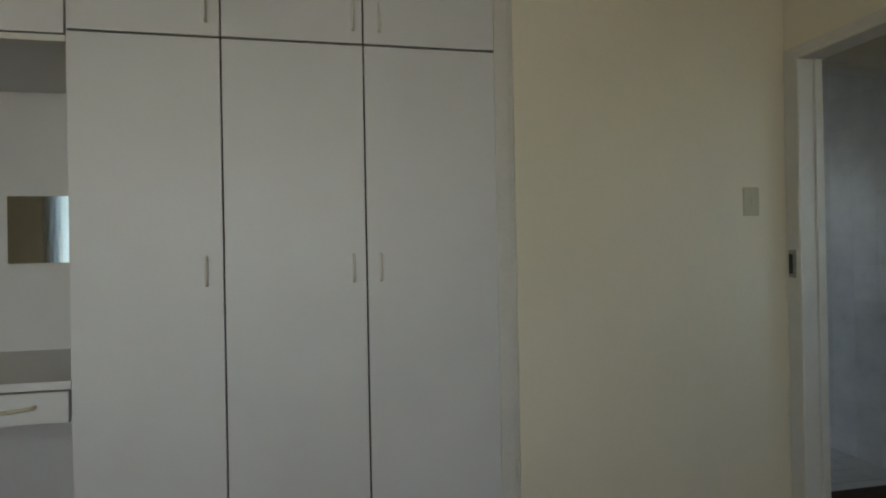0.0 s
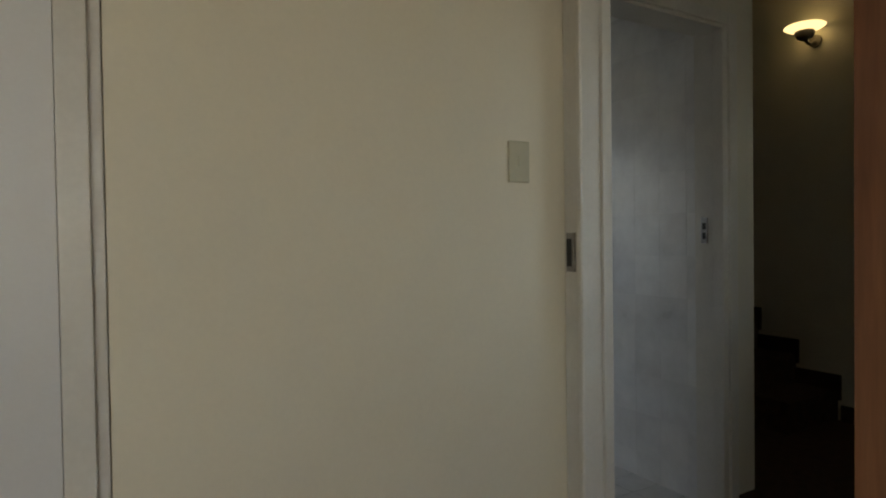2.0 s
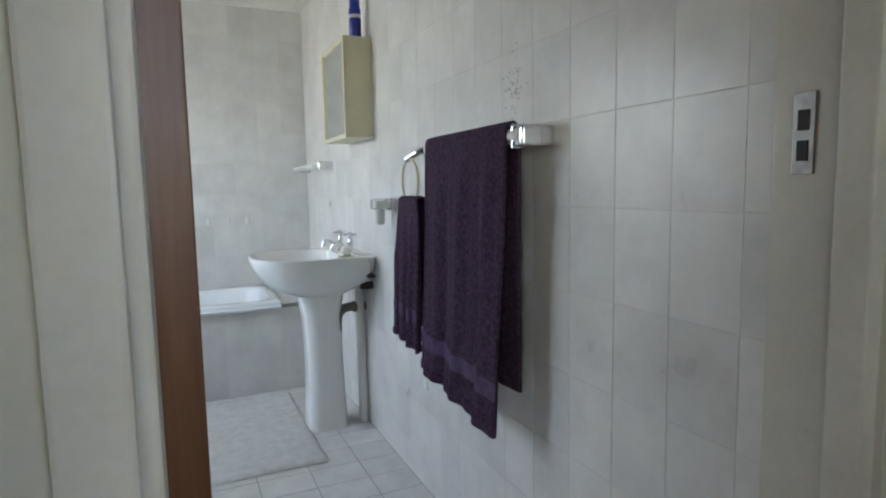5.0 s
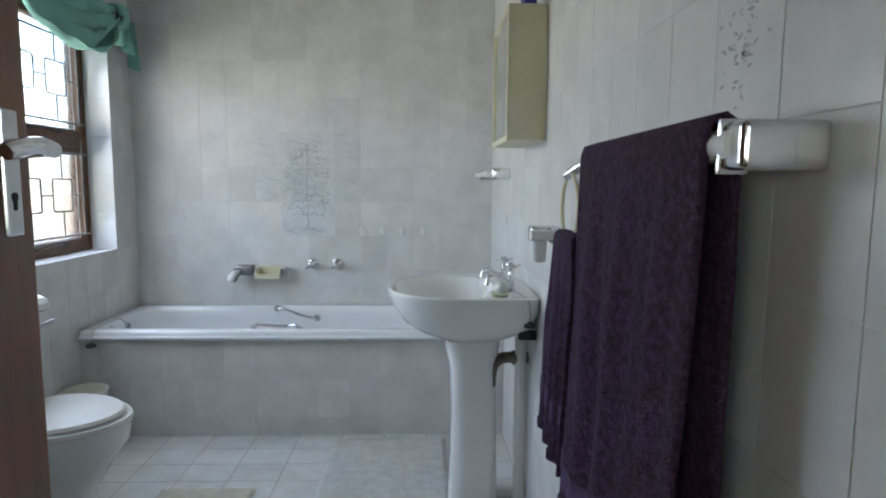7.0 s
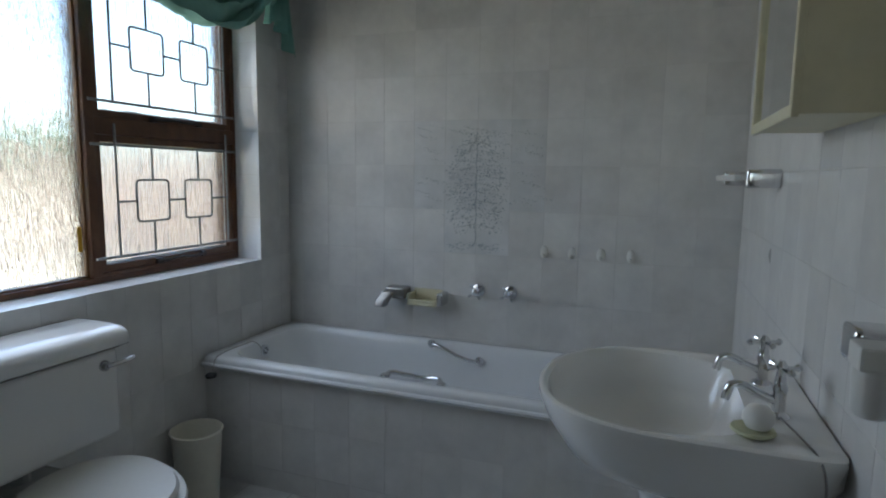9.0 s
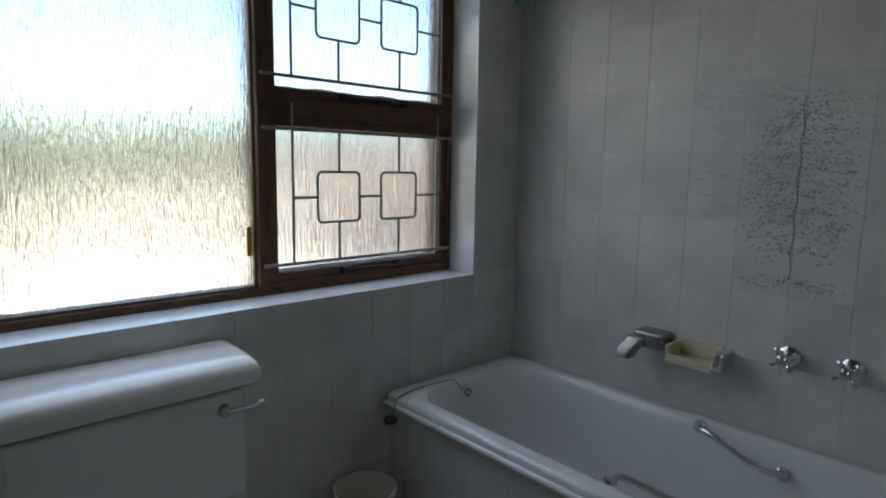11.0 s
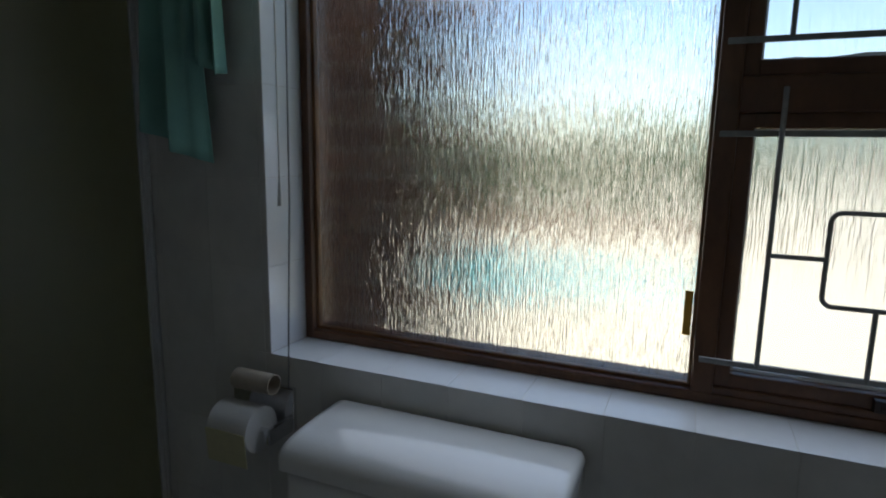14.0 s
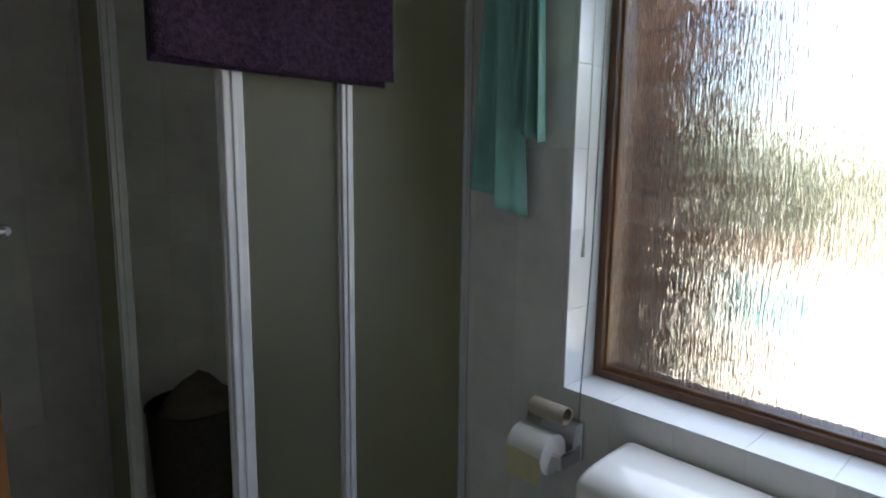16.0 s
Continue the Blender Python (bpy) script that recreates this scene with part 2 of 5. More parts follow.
def loft(rings, cap0=True, cap1=True, closed=True):
    bm = bmesh.new()
    vs = [[bm.verts.new(p) for p in r] for r in rings]
    n = len(vs[0])
    for a, b in zip(vs, vs[1:]):
        for i in range(n if closed else n - 1):
            j = (i + 1) % n
            bm.faces.new((a[i], a[j], b[j], b[i]))
    if cap0:
        bm.faces.new(vs[0][::-1])
    if cap1:
        bm.faces.new(vs[-1])
    return bm


def lathe(profile, centre, seg=28, axis="z", cap0=True, cap1=True):
    c = Vector(centre)
    turn = {"z": Matrix.Identity(3), "x": Matrix.Rotation(radians(90), 3, "Y"), "y": Matrix.Rotation(radians(-90), 3, "X")}[axis]
    rings = [[c + turn @ Vector((r * math.cos(k * math.tau / seg), r * math.sin(k * math.tau / seg), z)) for k in range(seg)] for r, z in profile]
    return loft(rings, cap0, cap1)


def tube(points, r, seg=10, closed=False):
    pts = [Vector(p) for p in points]
    n = len(pts)
    rings = []
    up = None
    for i, p in enumerate(pts):
        if closed:
            d = (pts[(i + 1) % n] - pts[i - 1]).normalized()
        else:
            d = (pts[min(i + 1, n - 1)] - pts[max(i - 1, 0)]).normalized()
        if up is None:
            up = d.orthogonal().normalized()
        up = (up - d * up.dot(d)).normalized()
        side = d.cross(up)
        rr = r[i] if isinstance(r, (list, tuple)) else r
        rings.append([p + rr * (up * math.cos(k * math.tau / seg) + side * math.sin(k * math.tau / seg)) for k in range(seg)])
    if closed:
        rings.append(rings[0])
        return loft(rings, False, False)
    return loft(rings)


def curve(points, steps=8):
    """A smooth line through the points."""
    p = [Vector(q) for q in points]
    p = [2 * p[0] - p[1], *p, 2 * p[-1] - p[-2]]
    out = []
    for i in range(1, len(p) - 2):
        for k in range(steps):
            t = k / steps
            a, b, c, d = p[i - 1], p[i], p[i + 1], p[i + 2]
            out.append(0.5 * (2 * b + (c - a) * t + (2 * a - 5 * b + 4 * c - d) * t * t + (3 * b - a - 3 * c + d) * t ** 3))
    return [*out, p[-2]]


def sheet(fn, nu, nv):
    bm = bmesh.new()
    g = [[bm.verts.new(fn(i / nu, j / nv)) for j in range(nv + 1)] for i in range(nu + 1)]
    for i in range(nu):
        for j in range(nv):
            bm.faces.new((g[i][j], g[i + 1][j], g[i + 1][j + 1], g[i][j + 1]))
    return bm


def rounded(cx, cy, hx, hy, r, z, n=6):
    pts = []
    for sx, sy, a0 in ((1, 1, 0), (-1, 1, 90), (-1, -1, 180), (1, -1, 270)):
        for k in range(n + 1):
            a = radians(a0 + 90 * k / n)
            pts.append(Vector((cx + sx * (hx - r) + r * math.cos(a), cy + sy * (hy - r) + r * math.sin(a), z)))
    return pts


# ---- the plan ----
WEST, EAST, NORTH, SOUTH = -2.015, 0.0, 0.0, -3.375
CEIL = 2.36
OUT_S = -3.53
BED_N, BED_E, BED_W, BED_S = -3.75, -1.09, -6.6, -7.4
NICHE_W = -4.85
BED_E2 = -1.018
HALL_E, HALL_S, STAIR_N = 1.75, -4.85, -0.6
HALL_TOP = 3.2
SILL, HEAD, WIN_S, WIN_N = 0.868, 2.02, -1.852, -0.229
DOOR_W, DOOR_E, DOOR_H = -0.838, -0.006, 2.055
BD_N, BD_S, BD_H = -3.85, -4.53, 1.95


def boxes(*rows):
    return join(*[box(*r) for r in rows])


def structure(name, bm, mat, label, category):
    return solo(name, bm, mat, label, category, "structure")


T = 0.001
wall_north = structure("wall_north", boxes((WEST - 0.235, 0.17, T, 0.24, -0.1, CEIL)), M_GROUT, "pale grey tiled bathroom wall behind the bath", "wall")
wall_east = structure("wall_east", boxes((T, 0.17, SOUTH, T, -0.1, CEIL)), M_GROUT, "pale grey tiled bathroom wall behind the basin", "wall")
wall_west = structure("wall_west", boxes((WEST - 0.235, WEST - T, OUT_S, WIN_S - T, -0.1, CEIL), (WEST - 0.235, WEST - T, WIN_N + T, T, -0.1, CEIL),
                                          (WEST - 0.235, WEST - T, WIN_S - T, WIN_N + T, -0.1, SILL - T), (WEST - 0.235, WEST - T, WIN_S - T, WIN_N + T, HEAD + T, CEIL)),
                      M_GROUT, "pale grey tiled bathroom wall with a wide window", "wall")
wall_south = structure("wall_south", boxes((WEST - T, DOOR_W - 0.05, OUT_S, SOUTH - T, -0.1, CEIL), (DOOR_E + 0.05, 0.17, OUT_S, SOUTH - T, -0.1, CEIL), (DOOR_W - 0.05, DOOR_E + 0.05, OUT_S, SOUTH - T, DOOR_H + 0.05, CEIL)),
                       M_OFFWHITE, "off-white wall with the bathroom doorway", "wall")
wall_bedroom_north = structure("wall_bedroom_north", boxes((-2.26, BED_E2, BED_N, OUT_S - 0.002, -0.1, CEIL)), M_CREAM, "smooth cream painted bedroom wall", "wall")
wall_bedroom_east = structure("wall_bedroom_east", boxes((BED_E, BED_E2, BED_S, BD_S - 0.05, -0.1, CEIL), (BED_E, BED_E2, BD_S - 0.05, BED_N - 0.002, BD_H + 0.05, CEIL)),
                              M_CREAM, "cream painted bedroom wall with the doorway", "wall")
BW0, BW1, BWS, BWH = -5.85, -2.1, 0.9, 2.1
wall_bedroom_west = structure("wall_bedroom_west", boxes((BED_W - 0.24, BED_W, BED_S, -2.86, -0.1, CEIL)), M_CREAM, "cream painted bedroom wall", "wall")
wall_bedroom_south = structure("wall_bedroom_south", boxes((BED_W - 0.24, BW0, BED_S - 0.24, BED_S, -0.1, CEIL), (BW1, BED_E2, BED_S - 0.24, BED_S, -0.1, CEIL), (BW0, BW1, BED_S - 0.24, BED_S, -0.1, BWS), (BW0, BW1, BED_S - 0.24, BED_S, BWH, CEIL)),
                               M_CREAM, "cream painted bedroom wall with a window", "wall")
wall_bedroom_back = structure("wall_bedroom_back", boxes((NICHE_W, -2.26, -3.0, -2.86, -0.1, CEIL), (BED_W, NICHE_W, BED_N, -2.86, -0.1, CEIL)), M_CREAM, "plain wall behind the wardrobe", "wall")
wall_hall_north = structure("wall_hall_north", boxes((0.17, HALL_E, STAIR_N, STAIR_N + 0.12, -0.1, 3.2)), M_OFFWHITE, "shaded plain wall beside the stairs", "wall")
wall_hall_east = structure("wall_hall_east", boxes((HALL_E, HALL_E + 0.12, HALL_S - 0.12, STAIR_N + 0.12, -0.1, 3.2)), M_OFFWHITE, "shaded plain hall wall", "wall")
# the opening in the south wall is invented, for the added hall lamp
wall_hall_south = structure("wall_hall_south", boxes((BED_E2, -0.8, HALL_S - 0.12, HALL_S, -0.1, HALL_TOP), (0.0, HALL_E, HALL_S - 0.12, HALL_S, -0.1, HALL_TOP), (-0.8, 0.0, HALL_S - 0.12, HALL_S, -0.1, 1.0), (-0.8, 0.0, HALL_S - 0.12, HALL_S, 2.0, HALL_TOP), (0.05, 0.17, HALL_S, STAIR_N, CEIL + 0.12, HALL_TOP)), M_OFFWHITE, "shaded plain hall wall", "wall")
floor_bathroom = structure("floor_bathroom", boxes((WEST - T, T, SOUTH - 0.01, T, -0.1, -0.001)), M_FLOORGROUT, "grey-white tiled bathroom floor", "floor")
floor_carpet = structure("floor_carpet", boxes((BED_W, BED_E2, BED_S, BED_N, -0.1, 0.0), (BED_E2, HALL_E, HALL_S, OUT_S - 0.001, -0.1, 0.0), (0.17, HALL_E, OUT_S - 0.001, STAIR_N, -0.1, 0.0), (DOOR_W, DOOR_E, OUT_S - 0.001, SOUTH - 0.01, -0.1, 0.002),
                                                 (NICHE_W, -2.26, BED_N, -3.0, -0.1, 0.0)), M_CARPET, "brown carpet on the bedroom and hall floor", "floor")
ceiling = structure("ceiling", boxes((BED_W - 0.24, 0.17, BED_S - 0.24, -2.86, CEIL, CEIL + 0.12), (WEST - 0.235, 0.17, -2.86, 0.24, CEIL, CEIL + 0.12), (0.05, HALL_E + 0.12, HALL_S - 0.12, STAIR_N + 0.12, HALL_TOP, HALL_TOP + 0.1)), M_CEIL, "flat white ceiling", "ceiling")


def cornice(name, a, b, inward):
    """A coved strip between wall and ceiling, from a to b."""
    a, b, n = Vector((*a, CEIL)), Vector((*b, CEIL)), Vector((*inward, 0))
    prof = [(0, 0), (0.075, 0), (0.07, -0.012), (0.045, -0.022), (0.022, -0.045), (0.012, -0.07), (0, -0.08)]
    rings = [[p + n * u + Vector((0, 0, w)) for u, w in prof] for p in (a, b)]
    structure(name, loft(rings), M_CEIL, "white coved plaster cornice", "cornice")


cornice("cornice_north", (WEST, 0), (0, 0), (0, -1))
cornice("cornice_east", (0, SOUTH), (0, -0.08), (-1, 0))
cornice("cornice_west", (WEST, SOUTH), (WEST, -0.08), (1, 0))
cornice("cornice_south", (WEST + 0.08, SOUTH), (-0.08, SOUTH), (0, 1))

# ---- door frames and doors ----
def frame_bathroom():
    f = thing("door_frame", (-0.385, -3.45, 0), "white painted bathroom door frame with a steel strike plate", "door frame", kind="structure")
    y0, y1 = OUT_S - 0.012, SOUTH + 0.004
    ym = -3.425
    for n, xa, xb, xr in (("jamb", DOOR_W - 0.05, DOOR_W, DOOR_W + 0.014), ("jamb", DOOR_E, DOOR_E + 0.05, DOOR_E - 0.03)):
        part(n, join(box(xa, xb, y0, y1, 0, DOOR_H + 0.05, 0.004), box(min(xa, xb, xr) if xr < DOOR_E else xa, xr if xr > xa else xb, y0 + 0.012, y0 + 0.06, 0, DOOR_H, 0.004)), M_GLOSSWHITE, f)
    part("head", join(box(DOOR_W, DOOR_E, y0, y1, DOOR_H, DOOR_H + 0.05, 0.004), box(DOOR_W, DOOR_E, y0 + 0.012, ym, DOOR_H - 0.014, DOOR_H, 0.003)), M_GLOSSWHITE, f)
    plate = part("strike_plate", join(box(DOOR_E - 0.004, DOOR_E + 0.002, -3.436, -3.404, 1.15, 1.262, 0.001)), M_STEEL, f, "worn steel strike plate")
    part("latch_hole", join(box(DOOR_E - 0.0055, DOOR_E, -3.428, -3.412, 1.21, 1.238), box(DOOR_E - 0.0055, DOOR_E, -3.428, -3.412, 1.168, 1.196)), M_BLACK, plate)


def frame_bedroom():
    f = thing("door_frame", (-1.04, -4.2, 0), "white painted bedroom door frame with a steel strike plate", "door frame", kind="structure")
    x1 = BED_E2 + 0.008
    xf = BED_E - 0.01
    for ya, yb, s in ((BD_N, BED_N - 0.006, -1), (BD_S - 0.05, BD_S, 1)):
        e = BD_N if s < 0 else BD_S
        part("jamb", join(box(xf, x1, ya, yb, 0, BD_H + 0.06, 0.005), box(xf - 0.02, xf + 0.01, min(e, e - s * 0.022), max(e, e - s * 0.022), 0, BD_H + 0.022, 0.007, 3), box(xf + 0.05, x1 - 0.004, min(e, e + s * 0.012), max(e, e + s * 0.012), 0, BD_H, 0.004)), M_GLOSSWHITE, f)
    part("head", join(box(xf, x1, BD_S, BD_N, BD_H, BD_H + 0.06, 0.005), box(xf - 0.02, xf + 0.01, BD_S, BD_N, BD_H, BD_H + 0.022, 0.007, 3)), M_GLOSSWHITE, f)
    plate = part("strike_plate", box(xf - 0.004, xf + 0.004, -3.802, -3.768, 1.085, 1.197, 0.001), M_STEEL, f, "worn steel strike plate")
    part("latch_hole", box(xf - 0.0055, xf, -3.79, -3.77, 1.1, 1.18), M_BLACK, plate)


def lever(parent, s, end, name="handle"):
    """Chrome lever on a long back plate; s is the side of the leaf."""
    y = s * 0.0235
    plate = part("back_plate", box(end - 0.0720, end - 0.0320, y - 0.004, y + 0.004, 1.145, 1.305, 0.003), M_CHROME, parent, "chrome back plate")
    part(name, join(lathe([(0.014, 0), (0.012, 0.02), (0.009, 0.05)], (end - 0.0520, y, 1.255), 14, "y") if s > 0 else lathe([(0.009, -0.05), (0.012, -0.02), (0.014, 0)], (end - 0.0520, y, 1.255), 14, "y"),
                    tube(curve([(end - 0.0500, y + s * 0.05, 1.255), (end - 0.1000, y + s * 0.054, 1.258), (end - 0.1500, y + s * 0.05, 1.25), (end - 0.1620, y + s * 0.047, 1.246)], 5), [0.011] * 5 + [0.0105] * 5 + [0.01] * 5 + [0.007], 10)), M_CHROME, parent, "chrome lever handle", smooth=True)
    part("keyhole", join(lathe([(0.006, -0.001), (0.006, 0.001)], (end - 0.0520, y + s * 0.0045, 1.195), 10, "y"), box(end - 0.0545, end - 0.0495, y + s * 0.0035, y + s * 0.0055, 1.178, 1.194)), M_BLACK, parent)


def door_leaf(name, m, length, height, label):
    d = thing(name, (0, 0, 0), label, "door")
    part("leaf", box(0.002, length, -0.0225, 0.0225, 0.012, height, 0.002), M_DOOR, d)
    part("edge_strip", box(length - 0.001, length + 0.0035, -0.021, 0.021, 0.014, height - 0.002), M_DOOREDGE, d, "raw orange wood edge")
    part("latch_plate", join(box(length + 0.003, length + 0.006, -0.011, 0.011, 1.12, 1.305, 0.001), box(length + 0.006, length + 0.016, -0.006, 0.006, 1.245, 1.266, 0.002)), M_STEEL, d, "steel latch plate")
    lever(d, 1, length)
    lever(d, -1, length)
    for z in (0.25, height - 0.25):
        part("hinge", tube([(0, -0.024, z - 0.05), (0, -0.024, z + 0.05)], 0.007, 10), M_STEEL, d)
    d.matrix_basis = m
    return d


frame_bathroom()
frame_bedroom()
door_leaf("door", pose(-0.813, -3.398, 0, 0, 0, 99.2), 0.845, 2.02, "open red-brown varnished bathroom door with chrome lever")
door_leaf("door", pose(-1.142, -4.548, 0, 0, 0, -87), 0.70, 1.96, "red-brown varnished bedroom door folded back on the wall")

# skirting along the hall
tagged(solo("skirting_hall", boxes((BED_E2 + 0.001, DOOR_W - 0.062, OUT_S - 0.012, OUT_S, 0, 0.075), (DOOR_E + 0.056, 0.182, OUT_S - 0.012, OUT_S, 0, 0.075), (0.17, 0.182, OUT_S, STAIR_N, 0, 0.075)), M_BROWN, "dark brown skirting board", "skirting", "structure"))


# ---- bathroom window ----
GX = -2.178


def wood_frame(y0, y1, z0, z1, w, x0, x1, bev=0.004):
    return join(box(x0, x1, y0, y0 + w, z0, z1, bev), box(x0, x1, y1 - w, y1, z0, z1, bev), box(x0, x1, y0 + w - 0.003, y1 - w + 0.003, z0, z0 + w, bev), box(x0, x1, y0 + w - 0.003, y1 - w + 0.003, z1 - w, z1, bev))


def pane(name, y0, y1, z0, z1, mat, parent, label):
    o = part(name, box(GX - 0.002, GX + 0.002, y0, y1, z0, z1), mat, parent, label)
    o.visible_shadow = False
    return o


def putty_line(y0, y1, z0, z1, seed):
    """Uneven white putty round a pane, smeared a little over the wood."""
    rnd = random.Random(seed)
    out = []
    for za, up in ((z0, 1), (z1, -1)):
        n = 26
        top = [za + up * rnd.uniform(0.003, 0.009) for k in range(n + 1)]
        low = [za - up * rnd.uniform(0.0, 0.003) for k in range(n + 1)]
        rings = [[Vector((x, y0 + (y1 - y0) * k / n, z)) for x, z in ((GX + 0.003, low[k]), (GX + 0.009, low[k]), (GX + 0.005, top[k]), (GX + 0.003, top[k]))] for k in range(n + 1)]
        out.append(loft(rings))
    out += [box(GX + 0.003, GX + 0.007, y - 0.002, y + 0.003, z0, z1, 0.001) for y in (y0, y1)]
    return join(*out)


win = thing("window_1", (-2.16, -1.04, SILL), "brown wooden bathroom window with obscured glass panes", "window", kind="structure")
YM0, YM1 = -0.99, -0.952
FX0, FX1 = -2.235, -2.14
part("window_frame", join(wood_frame(WIN_S + 0.002, WIN_N - 0.002, SILL + 0.001, HEAD, 0.021, FX0, FX1), box(FX0, FX1 + 0.003, YM0, YM1, SILL + 0.02, HEAD - 0.02, 0.005),
                          box(FX0, FX1, YM1 - 0.003, WIN_N - 0.02, 1.391, 1.452, 0.004), box(FX0, FX1 - 0.002, YM1 - 0.003, WIN_N - 0.02, SILL + 0.02, 0.904, 0.004)), M_WOOD, win, "brown varnished wood frame")
part("glazing_bead", wood_frame(WIN_S + 0.02, YM0 + 0.003, SILL + 0.019, HEAD - 0.02, 0.009, GX + 0.003, GX + 0.02, 0.003), M_BEAD, win, "paler varnished glazing bead")
pane("pane", WIN_S + 0.026, YM0 + 0.001, SILL + 0.024, HEAD - 0.024, M_GLASS, win, "large pane of rippled rain glass")
for z0, z1 in ((0.902, 1.393), (1.45, HEAD - 0.024)):
    sash = part("sash", wood_frame(YM1 - 0.002, WIN_N - 0.022, z0, z1, 0.028, -2.225, -2.148), M_WOOD, win, "brown wooden sash")
    pane("pane", YM1 + 0.02, WIN_N - 0.044, z0 + 0.022, z1 - 0.022, M_GLASSFINE, sash, "reeded obscured glass pane")
    part("putty", putty_line(YM1 + 0.027, WIN_N - 0.051, z0 + 0.028, z1 - 0.028, 4), M_PLASTIC, sash, "uneven white putty line")
    part("stay", join(tube([(-2.134, -0.70, z0 + 0.012), (-2.13, -0.60, z0 + 0.016), (-2.13, -0.52, z0 + 0.012), (-2.134, -0.46, z0 + 0.014)], 0.006, 8), box(-2.149, -2.132, -0.71, -0.68, z0 + 0.002, z0 + 0.024, 0.002), box(-2.149, -2.132, -0.47, -0.445, z0 + 0.002, z0 + 0.024, 0.002)), M_BROWN, sash, "dark metal casement stay")
part("sticker", box(GX + 0.003, GX + 0.005, -1.012, -0.998, 0.985, 1.07), M_STICKER, win, "orange-yellow sticker on the glass edge")


def grille(z):
    g = thing("burglar_bar", (-2.128, -0.6, z), "grey painted steel burglar bar with two rounded squares", "burglar bar", "burglar bars on the window")
    x, xs = -2.130, -2.123
    r = 0.0042
    ya, yb = -0.888, -0.318
    for dz in (0.0, 0.4005):
        part("rail", box(x - 0.004, x + 0.004, -0.98, -0.246, z + dz - 0.005, z + dz + 0.005, 0.002), M_BAR, g)
    for y in (ya, yb):
        part("upright", tube([(xs, y, z), (xs, y, z + 0.475)], r, 8), M_BAR, g)
    zc = z + 0.199
    squares = ((-0.7285, 0.0765), (-0.4915, 0.0755))
    for yc, half in squares:
        part("square", tube([(xs, yc + p.x, zc + p.y) for p in rounded(0, 0, half, 0.0775, 0.016, 0, 4)], r, 8, True), M_BAR, g)
        part("tie", tube([(xs, yc, zc + 0.0775), (xs, yc, z + 0.399)], r, 8), M_BAR, g)
        part("tie", tube([(xs, yc, z), (xs, yc, zc - 0.0775)], r, 8), M_BAR, g)
    for y0, y1 in ((ya, -0.805), (-0.652, -0.567), (-0.416, yb)):
        part("tie", tube([(xs, y0, zc), (xs, y1, zc)], r, 8), M_BAR, g)


grille(0.956)
grille(1.507)


# ---- outdoors ----
ground = solo("ground", boxes((-400, BED_W - 0.2, -400, 400, -0.8, -0.35), (BED_W - 0.2, WEST - 0.235, -2.86, 400, -0.8, -0.35)), M_PAVING, "sunlit cream paving outside the house", "ground", "structure")
solo("lawn", boxes((-5.2, -2.6, -1.3, 9, -0.352, -0.335)), M_GRASS, "dry yellow-green lawn by the window", "lawn", "structure")
solo("garden_wall", join(box(-14, -4.2, 4.2, 4.4, -0.36, 1.55, 0.01), box(-14.05, -4.15, 4.17, 4.43, 1.55, 1.62, 0.01)), M_PINKWALL, "pink-beige plastered garden wall with coping", "garden wall", "structure")
pool = thing("swimming_pool", (-8.9, -2.85, -0.35), "turquoise swimming pool in the paving", "pool", kind="structure")
part("water", loft([[Vector((-8.9 + 2.0 * math.cos(a), -2.85 + 0.95 * math.sin(a), z)) for a in [k * math.tau / 40 for k in range(40)]] for z in (-0.36, -0.325)]), M_POOL, pool)
part("coping", loft([[Vector((-8.9 + (2.0 + d) * math.cos(a), -2.85 + (0.95 + d) * math.sin(a), z)) for a in [k * math.tau / 40 for k in range(40)]] for d, z in ((0, -0.34), (0, -0.30), (0.25, -0.30), (0.25, -0.35))], False, False), M_PAVING, pool)


def hedge(name, x0, x1, y0, y1, h, seed, label, rise=0.0):
    rnd = random.Random(seed)
    t = thing(name, ((x0 + x1) / 2, (y0 + y1) / 2, -0.35), label, "hedge")
    verts, faces = [], []
    for i in range(9000):
        x, y = rnd.uniform(x0, x1), rnd.uniform(y0, y1)
        top = (h + rise * (y - (y0 + y1) / 2)) * (0.8 + 0.25 * noise.noise((x * 0.6, y * 0.6, seed)) + 0.12 * noise.noise((x * 2, y * 2, 3)))
        c = Vector((x, y, -0.35 + top * rnd.random() ** 0.6))
        s = rnd.uniform(0.1, 0.22)
        q = Euler((rnd.uniform(0, 6), rnd.uniform(0, 6), rnd.uniform(0, 6))).to_matrix()
        k = len(verts)
        verts += [c + q @ Vector(v) * s for v in ((-0.5, 0, 0), (0, -0.32, 0.1), (0.6, 0, 0), (0, 0.32, 0.1))]
        faces.append((k, k + 1, k + 2, k + 3))
    me = bpy.data.meshes.new("leaves")
    me.from_pydata([v - Vector(t.location) for v in verts], [], faces)
    me.materials.append(M_LEAF)
    o = new("leaves", me)
    o.parent = t
    tagged(o, kind="stuff")
    for i in range(9):
        x, y = x0 + (x1 - x0) * (i + 0.5) / 9, y0 + (y1 - y0) * (i + 0.5) / 9
        part("stem", tube(curve([(x, y, -0.36), (x + 0.05, y + 0.04, h * 0.3), (x - 0.03, y, h * 0.6)], 4), [0.05] * 4 + [0.035] * 4 + [0.02], 7), M_WOOD, t)


